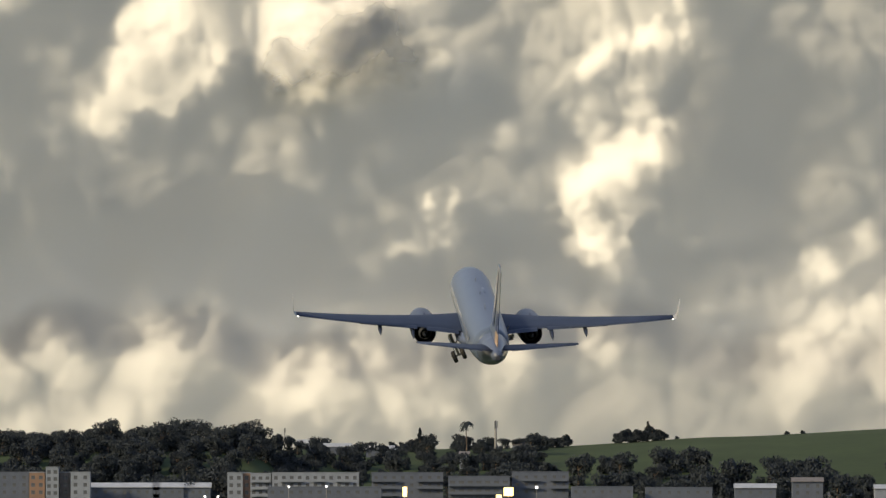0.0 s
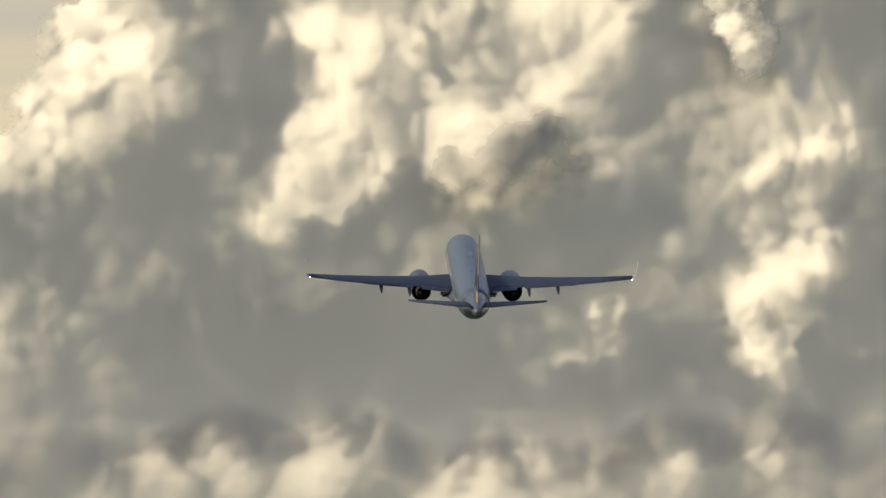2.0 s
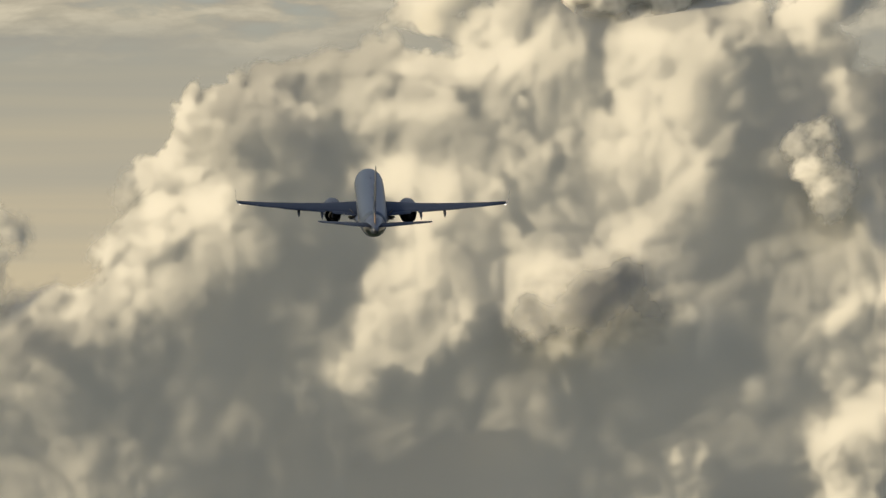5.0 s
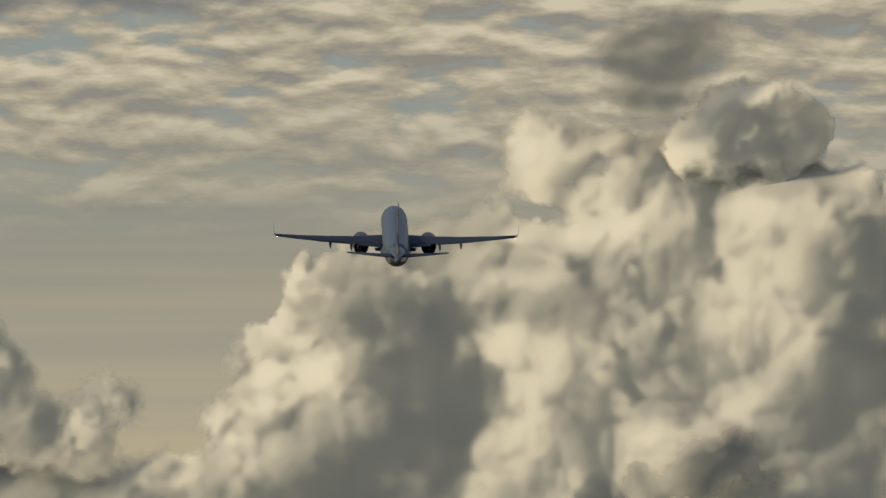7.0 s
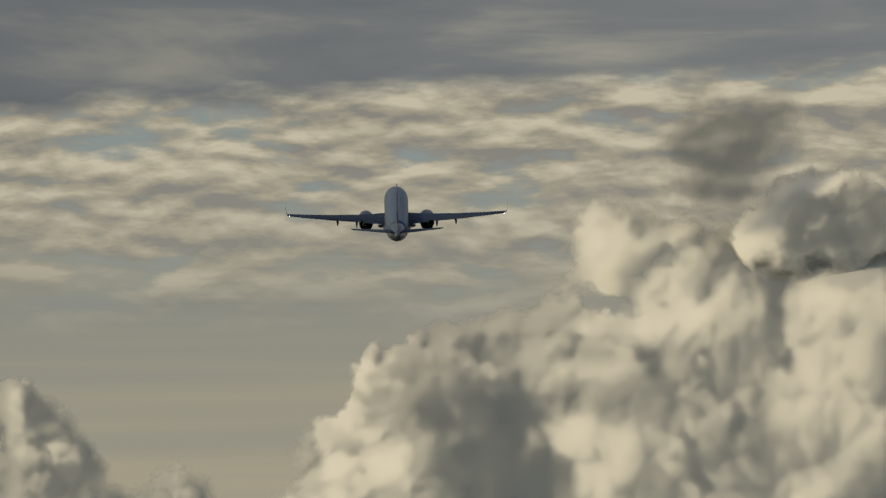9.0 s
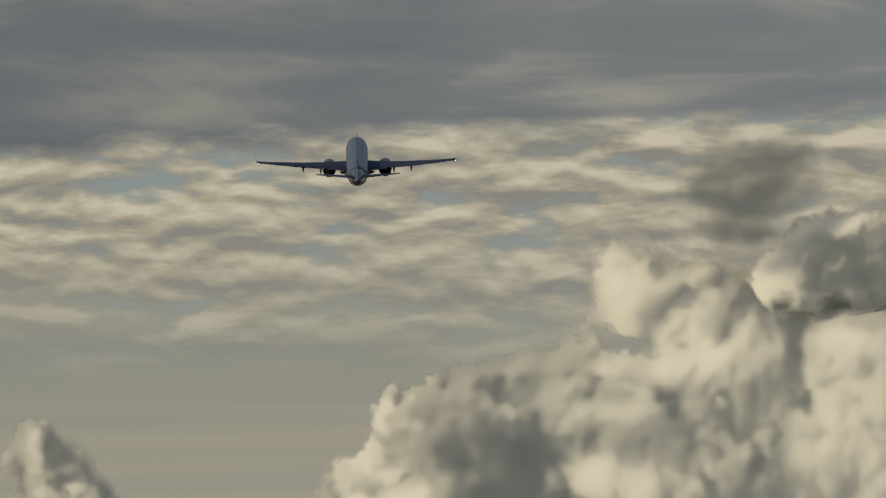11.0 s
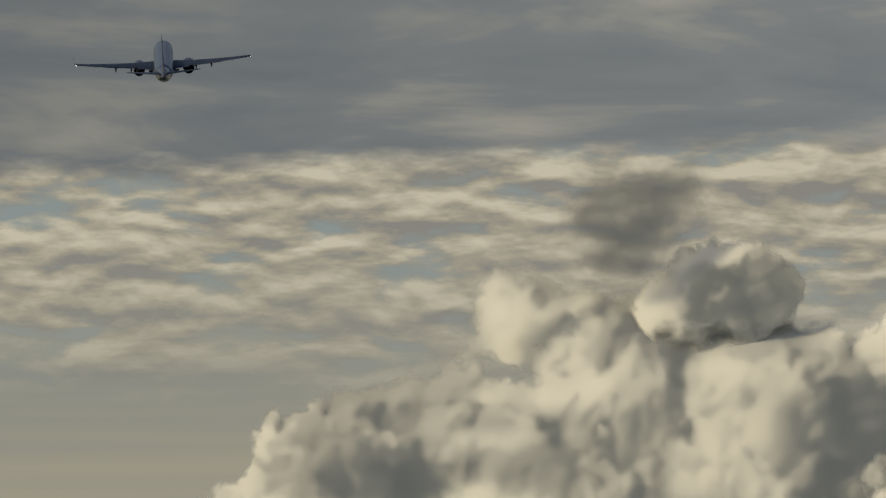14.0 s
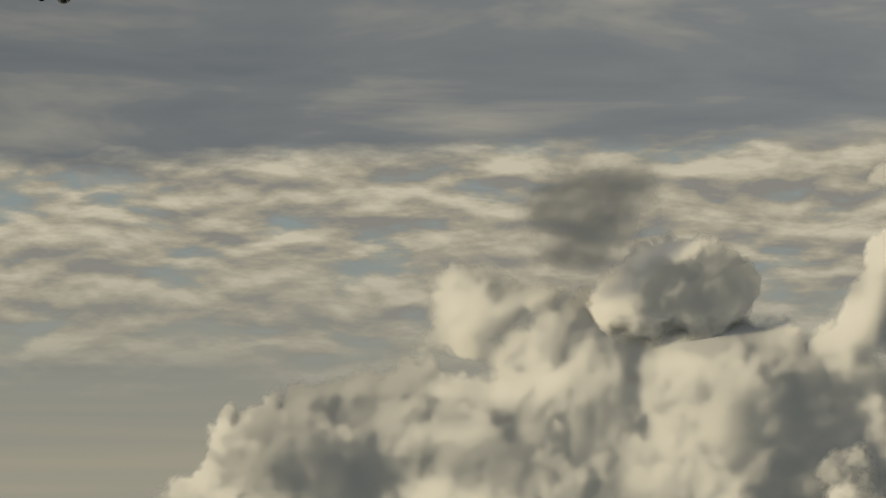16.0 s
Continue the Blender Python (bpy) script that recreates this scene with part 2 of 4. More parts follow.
def aircraft():
    plane = thing("airliner", "pale twin-engine jet airliner climbing away with blue and orange rudder", "airplane")
    # fuselage, skinned over round sections
    st = ((0.0, -0.48, 0.06), (0.25, -0.46, 0.45), (0.8, -0.42, 0.86), (1.7, -0.33, 1.22), (2.8, -0.18, 1.52), (4.2, -0.06, 1.76),
          (6.0, 0.0, 1.88), (12.0, 0.0, 1.88), (18.0, 0.0, 1.88), (25.0, 0.0, 1.88), (27.5, 0.07, 1.83), (30.0, 0.22, 1.66),
          (32.0, 0.42, 1.42), (34.0, 0.64, 1.14), (36.0, 0.86, 0.80), (37.4, 0.98, 0.52), (38.2, 1.03, 0.32))
    bm = bmesh.new()
    n = 48
    loft(bm, [[(r * math.cos(2 * math.pi * i / n), NOSE - s, zc + 1.05 * r * math.sin(2 * math.pi * i / n)) for i in range(n)] for s, zc, r in st[:13]])
    body = part("fuselage", bm, WHITE, plane, "glossy white fuselage darkened to blue grey for shade", True)
    bm = bmesh.new()
    loft(bm, [[(r * math.cos(2 * math.pi * i / n), NOSE - s, zc + 1.05 * r * math.sin(2 * math.pi * i / n)) for i in range(n)] for s, zc, r in st[12:]])
    part("tail_cone", bm, BELLY, body, "dark blue grey tail cone", True)
    bm = bmesh.new()
    tube(bm, [(0, NOSE - 38.1, 1.03), (0, NOSE - 38.6, 1.05)], [0.24, 0.19], 16)
    part("exhaust_pipe", bm, SOOT, body, "dark auxiliary exhaust")
    # wing to body fairing
    bm = bmesh.new()
    fair = ((11.5, 0.5), (12.8, 0.85), (15.0, 1.0), (19.5, 1.0), (21.5, 0.85), (23.5, 0.4))
    loft(bm, [[(2.35 * k * math.cos(2 * math.pi * i / 24), NOSE - s, -1.35 + 0.95 * k * math.sin(2 * math.pi * i / 24)) for i in range(24)] for s, k in fair])
    part("wing_fairing", bm, BELLY, plane, "grey belly fairing", True)
    # cabin windows
    wmesh = None
    for side in (-1, 1):
        for k in range(44):
            s = 6.5 + k * 0.5
            if wmesh is None:
                bm = bmesh.new()
                add_box(bm, -0.012, 0.012, -0.11, 0.11, -0.16, 0.16, 0.004)
                wmesh = part("cabin_window", bm, ACRYLIC, body)
                w = wmesh
            else:
                w = obj("cabin_window", wmesh.data, body)
            w.matrix_basis = pose(side * 1.832, NOSE - s, 0.42, 0, -side * 12, 0)
    # antennas on the crown
    for s, hgt in ((11.0, 0.35), (16.5, 0.30), (22.5, 0.45)):
        bm = bmesh.new()
        loft(bm, [[(x * k, NOSE - s - y * k - (1 - k) * 0.2, 1.95 + z) for x, y in ((0, -0.3), (0.05, 0), (0, 0.35), (-0.05, 0))] for z, k in ((0, 1.0), (hgt, 0.6))])
        part("antenna", bm, BELLY, body, "small dark blade antenna")
    bm = bmesh.new()
    lathe_y(bm, [(NOSE - 13.2, 0.02), (NOSE - 13.5, 0.15), (NOSE - 14.6, 0.22), (NOSE - 15.8, 0.15), (NOSE - 16.2, 0.02)], (0.45, 0, 1.86), 16, 0.5)
    part("crown_fairing", bm, WHITE, body, "grey aerial hump", True)
    for side in (-1, 1):
        wing_half(plane, side)
        engine(plane, side)
        # tailplane
        bm = bmesh.new()
        loft(bm, [foil_ring(a, c, side * x, u, 0.55, False, 0.11) for x, a, c, u in ((0.3, 32.6, 4.6, 1.2), (1.2, 33.2, 4.1, 1.25), (7.17, 36.6, 1.35, 1.92))])
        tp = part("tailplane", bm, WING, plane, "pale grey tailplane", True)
        bm = bmesh.new()
        loft(bm, [[(side * x, NOSE - (t + d), u + 0.09 * h * c) for d, h in ((0, 0.35), (0.45 * c, 0.1), (0.45 * c, -0.1), (0, -0.35))]
                  for x, t, u, c in ((1.3, 37.25, 1.44, 0.6), (6.9, 37.85, 2.13, 0.3))])
        part("elevator", bm, WING, tp)
    # fin and rudder
    bm = bmesh.new()
    loft(bm, [foil_ring(a, c, 0.0, u, 0.42, True) for a, c, u in ((26.5, 10.0, 1.62), (29.4, 7.1, 2.05), (31.0, 5.6, 2.7), (36.2, 2.6, 9.0), (36.6, 2.0, 9.15))])
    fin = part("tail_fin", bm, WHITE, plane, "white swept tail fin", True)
    for name, mat, lab, z0, z1 in (("rudder", ORANGE, "orange lower rudder", 1.75, 2.95), ("rudder", BLUE, "dark blue rudder section", 2.97, 4.9),
                                   ("rudder", CREAM, "pale cream upper rudder", 4.92, 8.95)):
        bm = bmesh.new()
        rings = []
        for k in range(5):
            u = z0 + (z1 - z0) * k / 4
            q = (u - 1.75) / 7.2
            hinge, end = 35.4 + 2.55 * q, 37.4 + 1.75 * q
            wd = 0.11 - 0.06 * q
            rings.append([(wd, NOSE - hinge, u), (wd * 0.55, NOSE - (hinge + end) / 2, u), (0.03, NOSE - end, u), (-0.03, NOSE - end, u),
                          (-wd * 0.55, NOSE - (hinge + end) / 2, u), (-wd, NOSE - hinge, u)])
        loft(bm, rings)
        part(name, bm, mat, fin, lab)
    # the fin's livery panels, a hair proud of its flanks
    for side in (-1, 1):
        bm = bmesh.new()
        rows = []
        for k in range(6):
            u = 2.9 + 5.6 * k / 5
            q = (u - 2.7) / 6.3
            lead, ch = 31.0 + 5.2 * q, 5.6 - 3.0 * q
            rows.append([bm.verts.new((side * (0.42 * ch * 0.066 + 0.02), NOSE - (lead + f * ch), u)) for f in (0.35, 0.45, 0.58)])
        for a, b in zip(rows, rows[1:]):
            for i in range(2):
                bm.faces.new((a[i], a[i + 1], b[i + 1], b[i]))
        part("livery_panel", bm, BLUE, fin, "blue livery panel")
    return plane


def wing_half(plane, side):
    bm = bmesh.new()
    plan = ((0.4, 12.2, 7.8), (1.9, 13.2, 6.7), (3.8, 14.4, 5.45), (5.8, 15.65, 4.35), (9.5, 17.8, 3.75), (13.5, 20.1, 2.6), (17.0, 22.1, 1.6))
    loft(bm, [foil_ring(a, c, side * x, wing_up(x), 1.15 - 0.02 * x) for x, a, c in plan])
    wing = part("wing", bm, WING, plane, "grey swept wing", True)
    # drooped flaps behind the wing
    for x0, x1, t0, t1, c0, c1 in ((2.1, 5.0, 19.7, 19.75, 0.8, 0.7), (5.9, 11.2, 19.85, 21.35, 0.6, 0.55)):
        bm = bmesh.new()
        loft(bm, [[(side * x, NOSE - (t + f * c), wing_up(x) - 0.04 - 0.08 * f * c + h) for f, h in ((-0.5, 0.1), (0.2, 0.1), (1.0, 0.0), (0.2, -0.05), (-0.5, -0.05))]
                  for x, t, c in ((x0, t0, c0), (x1, t1, c1))])
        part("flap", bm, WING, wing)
    bm = bmesh.new()
    loft(bm, [[(side * x, NOSE - (t + f * c), wing_up(x) + h) for f, h in ((-0.5, 0.05), (1.0, 0.0), (-0.5, -0.05))] for x, t, c in ((11.4, 21.6, 0.55), (15.2, 22.75, 0.4))])
    part("aileron", bm, WING, wing)
    # winglet
    bm = bmesh.new()
    rings = []
    for out, up, a, c in ((17.0, 0.0, 22.1, 1.6), (17.16, 0.08, 22.35, 1.45), (17.28, 0.30, 22.65, 1.28), (17.34, 0.70, 23.0, 1.08), (17.44, 2.0, 23.9, 0.55)):
        tilt = min(1.0, up / 0.8)
        rings.append([(side * (out - tilt * z * c * 0.35), NOSE - (a + f * c), wing_up(17.0) + up + (1 - tilt) * z * c) for f, z in FOIL])
    loft(bm, rings)
    part("winglet", bm, TIP, wing, "pale grey upswept winglet", True)
    # flap track fairings
    for x, length in ((6.3, 3.6), (9.3, 2.9)):
        bm = bmesh.new()
        t = 20.4 if x < 7 else 21.1
        prof = [(0.0, 0.04, 0.0), (0.25, 0.17, -0.12), (0.55, 0.19, -0.20), (0.8, 0.13, -0.34), (1.0, 0.03, -0.52)]
        loft(bm, [[(side * x + r * math.cos(2 * math.pi * i / 12), NOSE - (t - length * 0.62 + length * f), wing_up(x) - 0.22 + dz + 1.5 * r * math.sin(2 * math.pi * i / 12)) for i in range(12)] for f, r, dz in prof])
        part("flap_fairing", bm, WING, wing, "", True)
    bm = bmesh.new()
    bmesh.ops.create_icosphere(bm, subdivisions=2, radius=0.055, matrix=Matrix.Translation((side * 16.9, NOSE - 23.75, wing_up(17.0) - 0.02)))
    part("position_light", bm, LAMP, wing, "bright white wingtip light", True)


def engine(plane, side):
    c = (side * 4.83, 0, -1.93)
    bm = bmesh.new()
    lathe_y(bm, [(NOSE - 11.0, 0.85), (NOSE - 9.9, 0.92), (NOSE - 9.7, 1.02), (NOSE - 9.9, 1.12), (NOSE - 11.0, 1.22), (NOSE - 12.6, 1.22),
                 (NOSE - 14.0, 1.13), (NOSE - 15.5, 1.02), (NOSE - 15.48, 0.98), (NOSE - 13.6, 1.0)], c)
    eng = part("engine", bm, NACELLE, plane, "grey underwing jet engine", True)
    bm = bmesh.new()
    lathe_y(bm, [(NOSE - 13.5, 0.72), (NOSE - 14.9, 0.66), (NOSE - 16.0, 0.47), (NOSE - 15.98, 0.43), (NOSE - 15.0, 0.45)], c)
    part("core_nozzle", bm, SOOT, eng, "dark core nozzle", True)
    bm = bmesh.new()
    lathe_y(bm, [(NOSE - 14.9, 0.30), (NOSE - 15.9, 0.26), (NOSE - 16.7, 0.04)], c)
    part("exhaust_plug", bm, SOOT, eng, "burnt exhaust plug", True)
    bm = bmesh.new()
    lathe_y(bm, [(NOSE - 13.7, 1.0), (NOSE - 13.7, 0.02)], c)
    part("duct_wall", bm, SOOT, eng, "dark fan duct")
    bm = bmesh.new()
    lathe_y(bm, [(NOSE - 10.9, 0.86), (NOSE - 10.85, 0.25), (NOSE - 10.4, 0.02)], c)
    part("fan", bm, SOOT, eng, "dark fan face")
    bm = bmesh.new()
    loft(bm, [[(c[0] + x, NOSE - s, z) for x, s in ((0, a), (0.16, (a + b) / 2), (0, b), (-0.16, (a + b) / 2))]
              for z, a, b in ((-1.35, 12.4, 16.6), (-0.45, 13.4, 17.4))])
    part("pylon", bm, WING, eng, "", True)


def main_gear(plane, side):
    """A leg with two wheels; its origin is the hinge in the wing root."""
    leg = new("main_gear")
    leg.parent = plane
    bm = bmesh.new()
    tube(bm, [(0, 0, 0.1), (0, 0, -1.0), (0, 0, -1.05), (0, 0, -2.0)], [0.16, 0.15, 0.10, 0.10], 14)
    tube(bm, [(-0.62, 0, -2.0), (0.62, 0, -2.0)], [0.09, 0.09], 12)
    tube(bm, [(0, 0.2, -0.9), (0, 0.42, -1.4), (0, 0.15, -1.95)], [0.05, 0.06, 0.05], 8)
    tube(bm, [(-side * 0.05, 0, -1.0), (-side * 1.0, 0, -0.1)], [0.07, 0.07], 8)
    part("strut", bm, METAL, leg, "metal shock strut")
    bm = bmesh.new()
    add_box(bm, side * 0.18, side * 0.24, -0.45, 0.45, -1.55, -0.05, 0.02)
    part("gear_door", bm, WHITE, leg, "white strut door")
    for x in (-0.43, 0.43):
        bm = bmesh.new()
        n = 28
        prof = ((-0.19, 0.30), (-0.19, 0.46), (-0.13, 0.55), (0.0, 0.565), (0.13, 0.55), (0.19, 0.46), (0.19, 0.30))
        loft(bm, [[(x + dx, r * math.cos(2 * math.pi * i / n), -2.0 + r * math.sin(2 * math.pi * i / n)) for i in range(n)] for dx, r in prof], caps=False)
        wheel = part("tyre", bm, RUBBER, leg, "black rubber tyre", True)
        bm = bmesh.new()
        loft(bm, [[(x + dx, r * math.cos(2 * math.pi * i / n), -2.0 + r * math.sin(2 * math.pi * i / n)) for i in range(n)] for dx, r in ((-0.15, 0.1), (-0.17, 0.31), (0.17, 0.31), (0.15, 0.1))])
        part("rim", bm, METAL, leg, "metal wheel rim", True)
    return leg


airliner = aircraft()
gear_left, gear_right = main_gear(airliner, -1), main_gear(airliner, 1)


# ---- clouds ----
def gradient_noise(x, y, seed):
    """Smooth noise of two coordinates, about -0.7 to 0.7."""
    rng = np.random.default_rng(seed)
    perm = rng.permutation(512)
    ang = rng.uniform(0, 2 * np.pi, 512)
    xi, yi = np.floor(x).astype(int), np.floor(y).astype(int)
    fx, fy = x - xi, y - yi
    u, v = fx * fx * fx * (fx * (fx * 6 - 15) + 10), fy * fy * fy * (fy * (fy * 6 - 15) + 10)
    def corner(i, j):
        a = ang[perm[(perm[(xi + i) % 512] + yi + j) % 512]]
        return np.cos(a) * (fx - i) + np.sin(a) * (fy - j)
    return (corner(0, 0) * (1 - u) + corner(1, 0) * u) * (1 - v) + (corner(0, 1) * (1 - u) + corner(1, 1) * u) * v


def rolling(x, y, size, octaves, seed, keep=0.5):
    total, amp = 0.0, 1.0
    for k in range(octaves):
        total = total + amp * gradient_noise(x / size + 5.7 * k, y / size + 2.9 * k, seed + k)
        amp, size = amp * keep, size * 0.5
    return total


def knobs(x, y, size, octaves, seed, keep=0.5):
    """Heaped round knobs, each scale half as large as the last: metres of height."""
    total = 0.0
    for k in range(octaves):
        rng = np.random.default_rng(seed + 13 * k)
        px, py, pr = rng.uniform(0.1, 0.9, (64, 64)), rng.uniform(0.1, 0.9, (64, 64)), rng.uniform(0.55, 0.95, (64, 64))
        u, v = x / size + 3.7 * k, y / size - 5.3 * k
        iu, iv = np.floor(u).astype(int), np.floor(v).astype(int)
        acc = np.zeros(x.shape)
        for du in (-1, 0, 1):
            for dv in (-1, 0, 1):
                i, j = (iu + du) % 64, (iv + dv) % 64
                d2 = (u - iu - du - px[i, j]) ** 2 + (v - iv - dv - py[i, j]) ** 2
                h = np.clip(pr[i, j] ** 2 - d2, 0, None)
                acc += h * h * np.sqrt(h)
        total = total + size * keep * acc ** 0.2
        size *= 0.52
    return total


def blurred(f, n):
    """Box blur over n cells each way, twice."""
    for turn in range(2):
        for axis in (0, 1):
            pad = np.concatenate([np.repeat(np.take(f, [0], axis), n + 1, axis), f, np.repeat(np.take(f, [-1], axis), n, axis)], axis)
            c = np.cumsum(pad, axis)
            m = f.shape[axis]
            f = (np.take(c, range(2 * n + 1, 2 * n + 1 + m), axis) - np.take(c, range(0, m), axis)) / (2 * n + 1)
    return f


def shifted(f, dx, dy):
    """The field moved by whole cells, its edge repeated."""
    ny, nx = f.shape
    return f[np.clip(np.arange(ny) + dy, 0, ny - 1)][:, np.clip(np.arange(nx) + dx, 0, nx - 1)]


def cumulus(name, label, lobes, sunny, window, far, step, seed, material, fill=None, shady=(), round_off=45.0, size=60.0, fuzz=(4.0, 14.0), ragged=0.75, base=0.13, mottle=0.25, thin=0.0, melt=None, extra=None):
    """A cloud body seen from the airfield. lobes: (bearing, elevation, radius) in degrees, the masses that make its
    outline;
    sunny, shady: (bearing, elevation, half width, half height) of patches where light or shade is put into the shading
    normals; far: metres;
    fuzz: metres over which the rim thins out, where it is crisp and where it is torn. Front and rear meet at the rim.
    Those normals, softened over several scales, are not the mesh's own: they go with it and set how bright each spot
    is."""
    deg = far * math.pi / 180
    x = np.arange(window[0] * deg, window[1] * deg + step, step)
    y = np.arange(window[2] * deg, window[3] * deg + step, step)
    X, Y = np.meshgrid(x, y)
    bend = size / 60
    wx = X + 20 * bend * rolling(X, Y, 90 * bend, 3, seed + 50)
    wy = Y + 20 * bend * rolling(X, Y, 90 * bend, 3, seed + 60)
    k = 5.0
    acc = np.zeros(X.shape)
    for a, e, r in lobes:
        d = r * deg - np.hypot(0.6 * wx + 0.4 * X - a * deg, 0.6 * wy + 0.4 * Y - e * deg)
        acc += np.exp(np.clip(d / k, -60, 60))
    s = k * np.log(acc + 1e-20)
    if fill is not None:
        s = np.maximum(s, fill(X / deg, Y / deg) * deg)
    fine = knobs(wx, wy, 0.45 * size, 4, seed, 0.5)
    s = s + ragged * (fine - fine.mean()) + 0.5 * ragged * size * 0.25 * rolling(X, Y, 0.25 * size, 3, seed + 90, 0.5)
    lean = np.zeros(X.shape)
    bx, by = X + 60 * bend * rolling(X, Y, 75 * bend, 5, seed + 51, 0.55), Y + 60 * bend * rolling(X, Y, 75 * bend, 5, seed + 61, 0.55)
    for spots, w in ((sunny, 1.0), (shady, -1.0)):
        for a, e, ra, re in spots:
            lean += w * np.exp(-(((bx - a * deg) / (ra * deg)) ** 2 + ((by - e * deg) / (re * deg)) ** 2) ** 1.2)
    lean = np.clip(lean, -1, 1)
    core = np.clip(s, 0, round_off)
    t = np.sqrt(core * (2 * round_off - core))
    if thin:
        q = core / round_off
        t = round_off * q * q * (3 - 2 * q)
    inside = np.clip(s / 25, 0, 1)
    heap = 1.3 * knobs(wx, wy, size, 5, seed + 100, 0.5) + 42 * bend * rolling(X, Y, 100 * bend, 7, seed + 20, 0.50)
    # relief light for the normals: how far each spot stands out from what lies sunwards
    tall = blurred(0.8 * t + heap * (0.3 + 0.7 * inside), 1)
    turned = np.zeros(X.shape)
    for reach, w in ((1.7, 0.08), (4.0, 0.17), (9.0, 0.32), (20.0, 0.38), (45.0, 0.26)):
        r = reach * max(bend, 0.5)
        turned += w * np.tanh((tall - shifted(blurred(tall, max(1, int(0.35 * r / step))), int(round(-0.9 * r / step)), int(round(0.42 * r / step)))) / (1.25 * r))
    crisp = np.clip(0.72 + 0.4 * lean, 0.4, 1.0)
    calm = 1.0 if extra is None else np.clip(0.5 + 0.5 * (Y / deg - 0.6) / 1.0, 0.5, 1.0)      # haze put in: set light and shade fade at the far foot
    facing = base + calm * (0.42 * lean + mottle * (2.0 * crisp * turned + 0.75 * rolling(wx, wy, 120 * bend, 7, seed + 33, 0.6)))
    facing = 0.84 / (1 + np.exp((0.50 - facing) / 0.22))      # light creeps round into the shade, and levels off in the sun
    to_sun = np.array(_s)
    to_eye = np.array((-math.sin(radians(0.5 * (window[0] + window[1]))), -1.0, -0.25))      # normals away from the sun tip down, to deepen the shade
    across = to_eye - to_sun * to_eye.dot(to_sun)
    across /= np.linalg.norm(across)
    shade_dir = facing[..., None] * to_sun + np.sqrt(1 - facing ** 2)[..., None] * across
    depth = 0.28 * blurred(t, max(3, int(12 * bend / step))) + 0.22 * blurred(heap * inside, max(3, int(9 * bend / step)))
    if extra is not None:
        depth = depth + extra(X / deg, Y / deg)
    torn = np.clip(0.5 + 1.1 * rolling(X, Y, 90 * bend, 2, seed + 70), 0, 1)
    dens = np.clip(s / (fuzz[0] + (fuzz[1] - fuzz[0]) * torn), 0, 1)
    dens = dens * dens * (3 - 2 * dens)
    if thin:
        dens = dens * np.clip(1 - thin * (0.5 - 1.3 * rolling(wx, wy, 50 * bend, 4, seed + 80, 0.55)), 0, 1)
    if melt is not None:      # the foot melts into the cloud behind
        q = np.clip((Y / deg + 0.12 * rolling(X, Y, 30 * bend, 3, seed + 40) - melt[0]) / (melt[1] - melt[0]), 0, 1)
        dens = dens * q * q * (3 - 2 * q)
    keep_v = (s > 0.0) & (dens > 0.0)
    me = bpy.data.meshes.new(name)
    a, e = X / far, Y / far

    def place(dist):
        return np.stack([np.sin(a) * np.cos(e) * dist, np.cos(a) * np.cos(e) * dist, np.sin(e) * dist], -1)
    centre = np.array([np.sin((window[0] + window[1]) / 2 * math.pi / 180) * far, far, (window[2] + window[3]) / 2 * deg])
    ny, nx = X.shape
    idx = np.arange(nx * ny).reshape(ny, nx)
    cell = keep_v[:-1, :-1] | keep_v[1:, :-1] | keep_v[:-1, 1:] | keep_v[1:, 1:]
    f = np.stack([idx[:-1, :-1], idx[:-1, 1:], idx[1:, 1:], idx[1:, :-1]], -1)[cell]
    front = place(far - depth).reshape(-1, 3) - centre
    # the rear: a coarser, smoother skin
    c = 4
    Xb, core_b = X[::c, ::c], (0.9 * t)[::c, ::c]
    a, e = X[::c, ::c] / far, Y[::c, ::c] / far
    rear = place(far + 2.0 + core_b).reshape(-1, 3) - centre
    kb = dens[::c, ::c] > (2.0 if thin or melt else 0.9)      # torn vapour is all one skin
    nyb, nxb = Xb.shape
    idb = np.arange(nxb * nyb).reshape(nyb, nxb) + nx * ny
    cb = kb[:-1, :-1] & kb[1:, :-1] & kb[:-1, 1:] & kb[1:, 1:]
    fb = np.stack([idb[:-1, :-1], idb[1:, :-1], idb[1:, 1:], idb[:-1, 1:]], -1)[cb]
    verts = np.concatenate([front, rear])
    faces = np.concatenate([f, fb])
    density = np.concatenate([dens.reshape(-1), dens[::c, ::c].reshape(-1)])
    skin = np.concatenate([shade_dir.reshape(-1, 3), shade_dir[::c, ::c].reshape(-1, 3)])
    used = np.zeros(len(verts), bool)
    used[faces.reshape(-1)] = True
    remap = np.cumsum(used) - 1
    verts, faces, density, skin = verts[used], remap[faces], density[used], skin[used]
    me.vertices.add(len(verts))
    me.vertices.foreach_set("co", verts.astype(np.float32).reshape(-1))
    me.loops.add(faces.size)
    me.loops.foreach_set("vertex_index", faces.astype(np.int32).reshape(-1))
    me.polygons.add(len(faces))
    me.polygons.foreach_set("loop_start", np.arange(0, faces.size, 4, dtype=np.int32))
    me.polygons.foreach_set("use_smooth", np.ones(len(faces), bool))
    me.update(calc_edges=True)
    me.attributes.new("cloud_cover", "FLOAT", "POINT").data.foreach_set("value", density.astype(np.float32))
    me.attributes.new("shading_normal", "FLOAT_VECTOR", "POINT").data.foreach_set("vector", skin.astype(np.float32).reshape(-1))
    me.materials.append(material)
    o = new(name, me)
    o.location = Vector(centre) + Vector(EYE)
    return tagged(o, label, "cloud", "evening clouds")


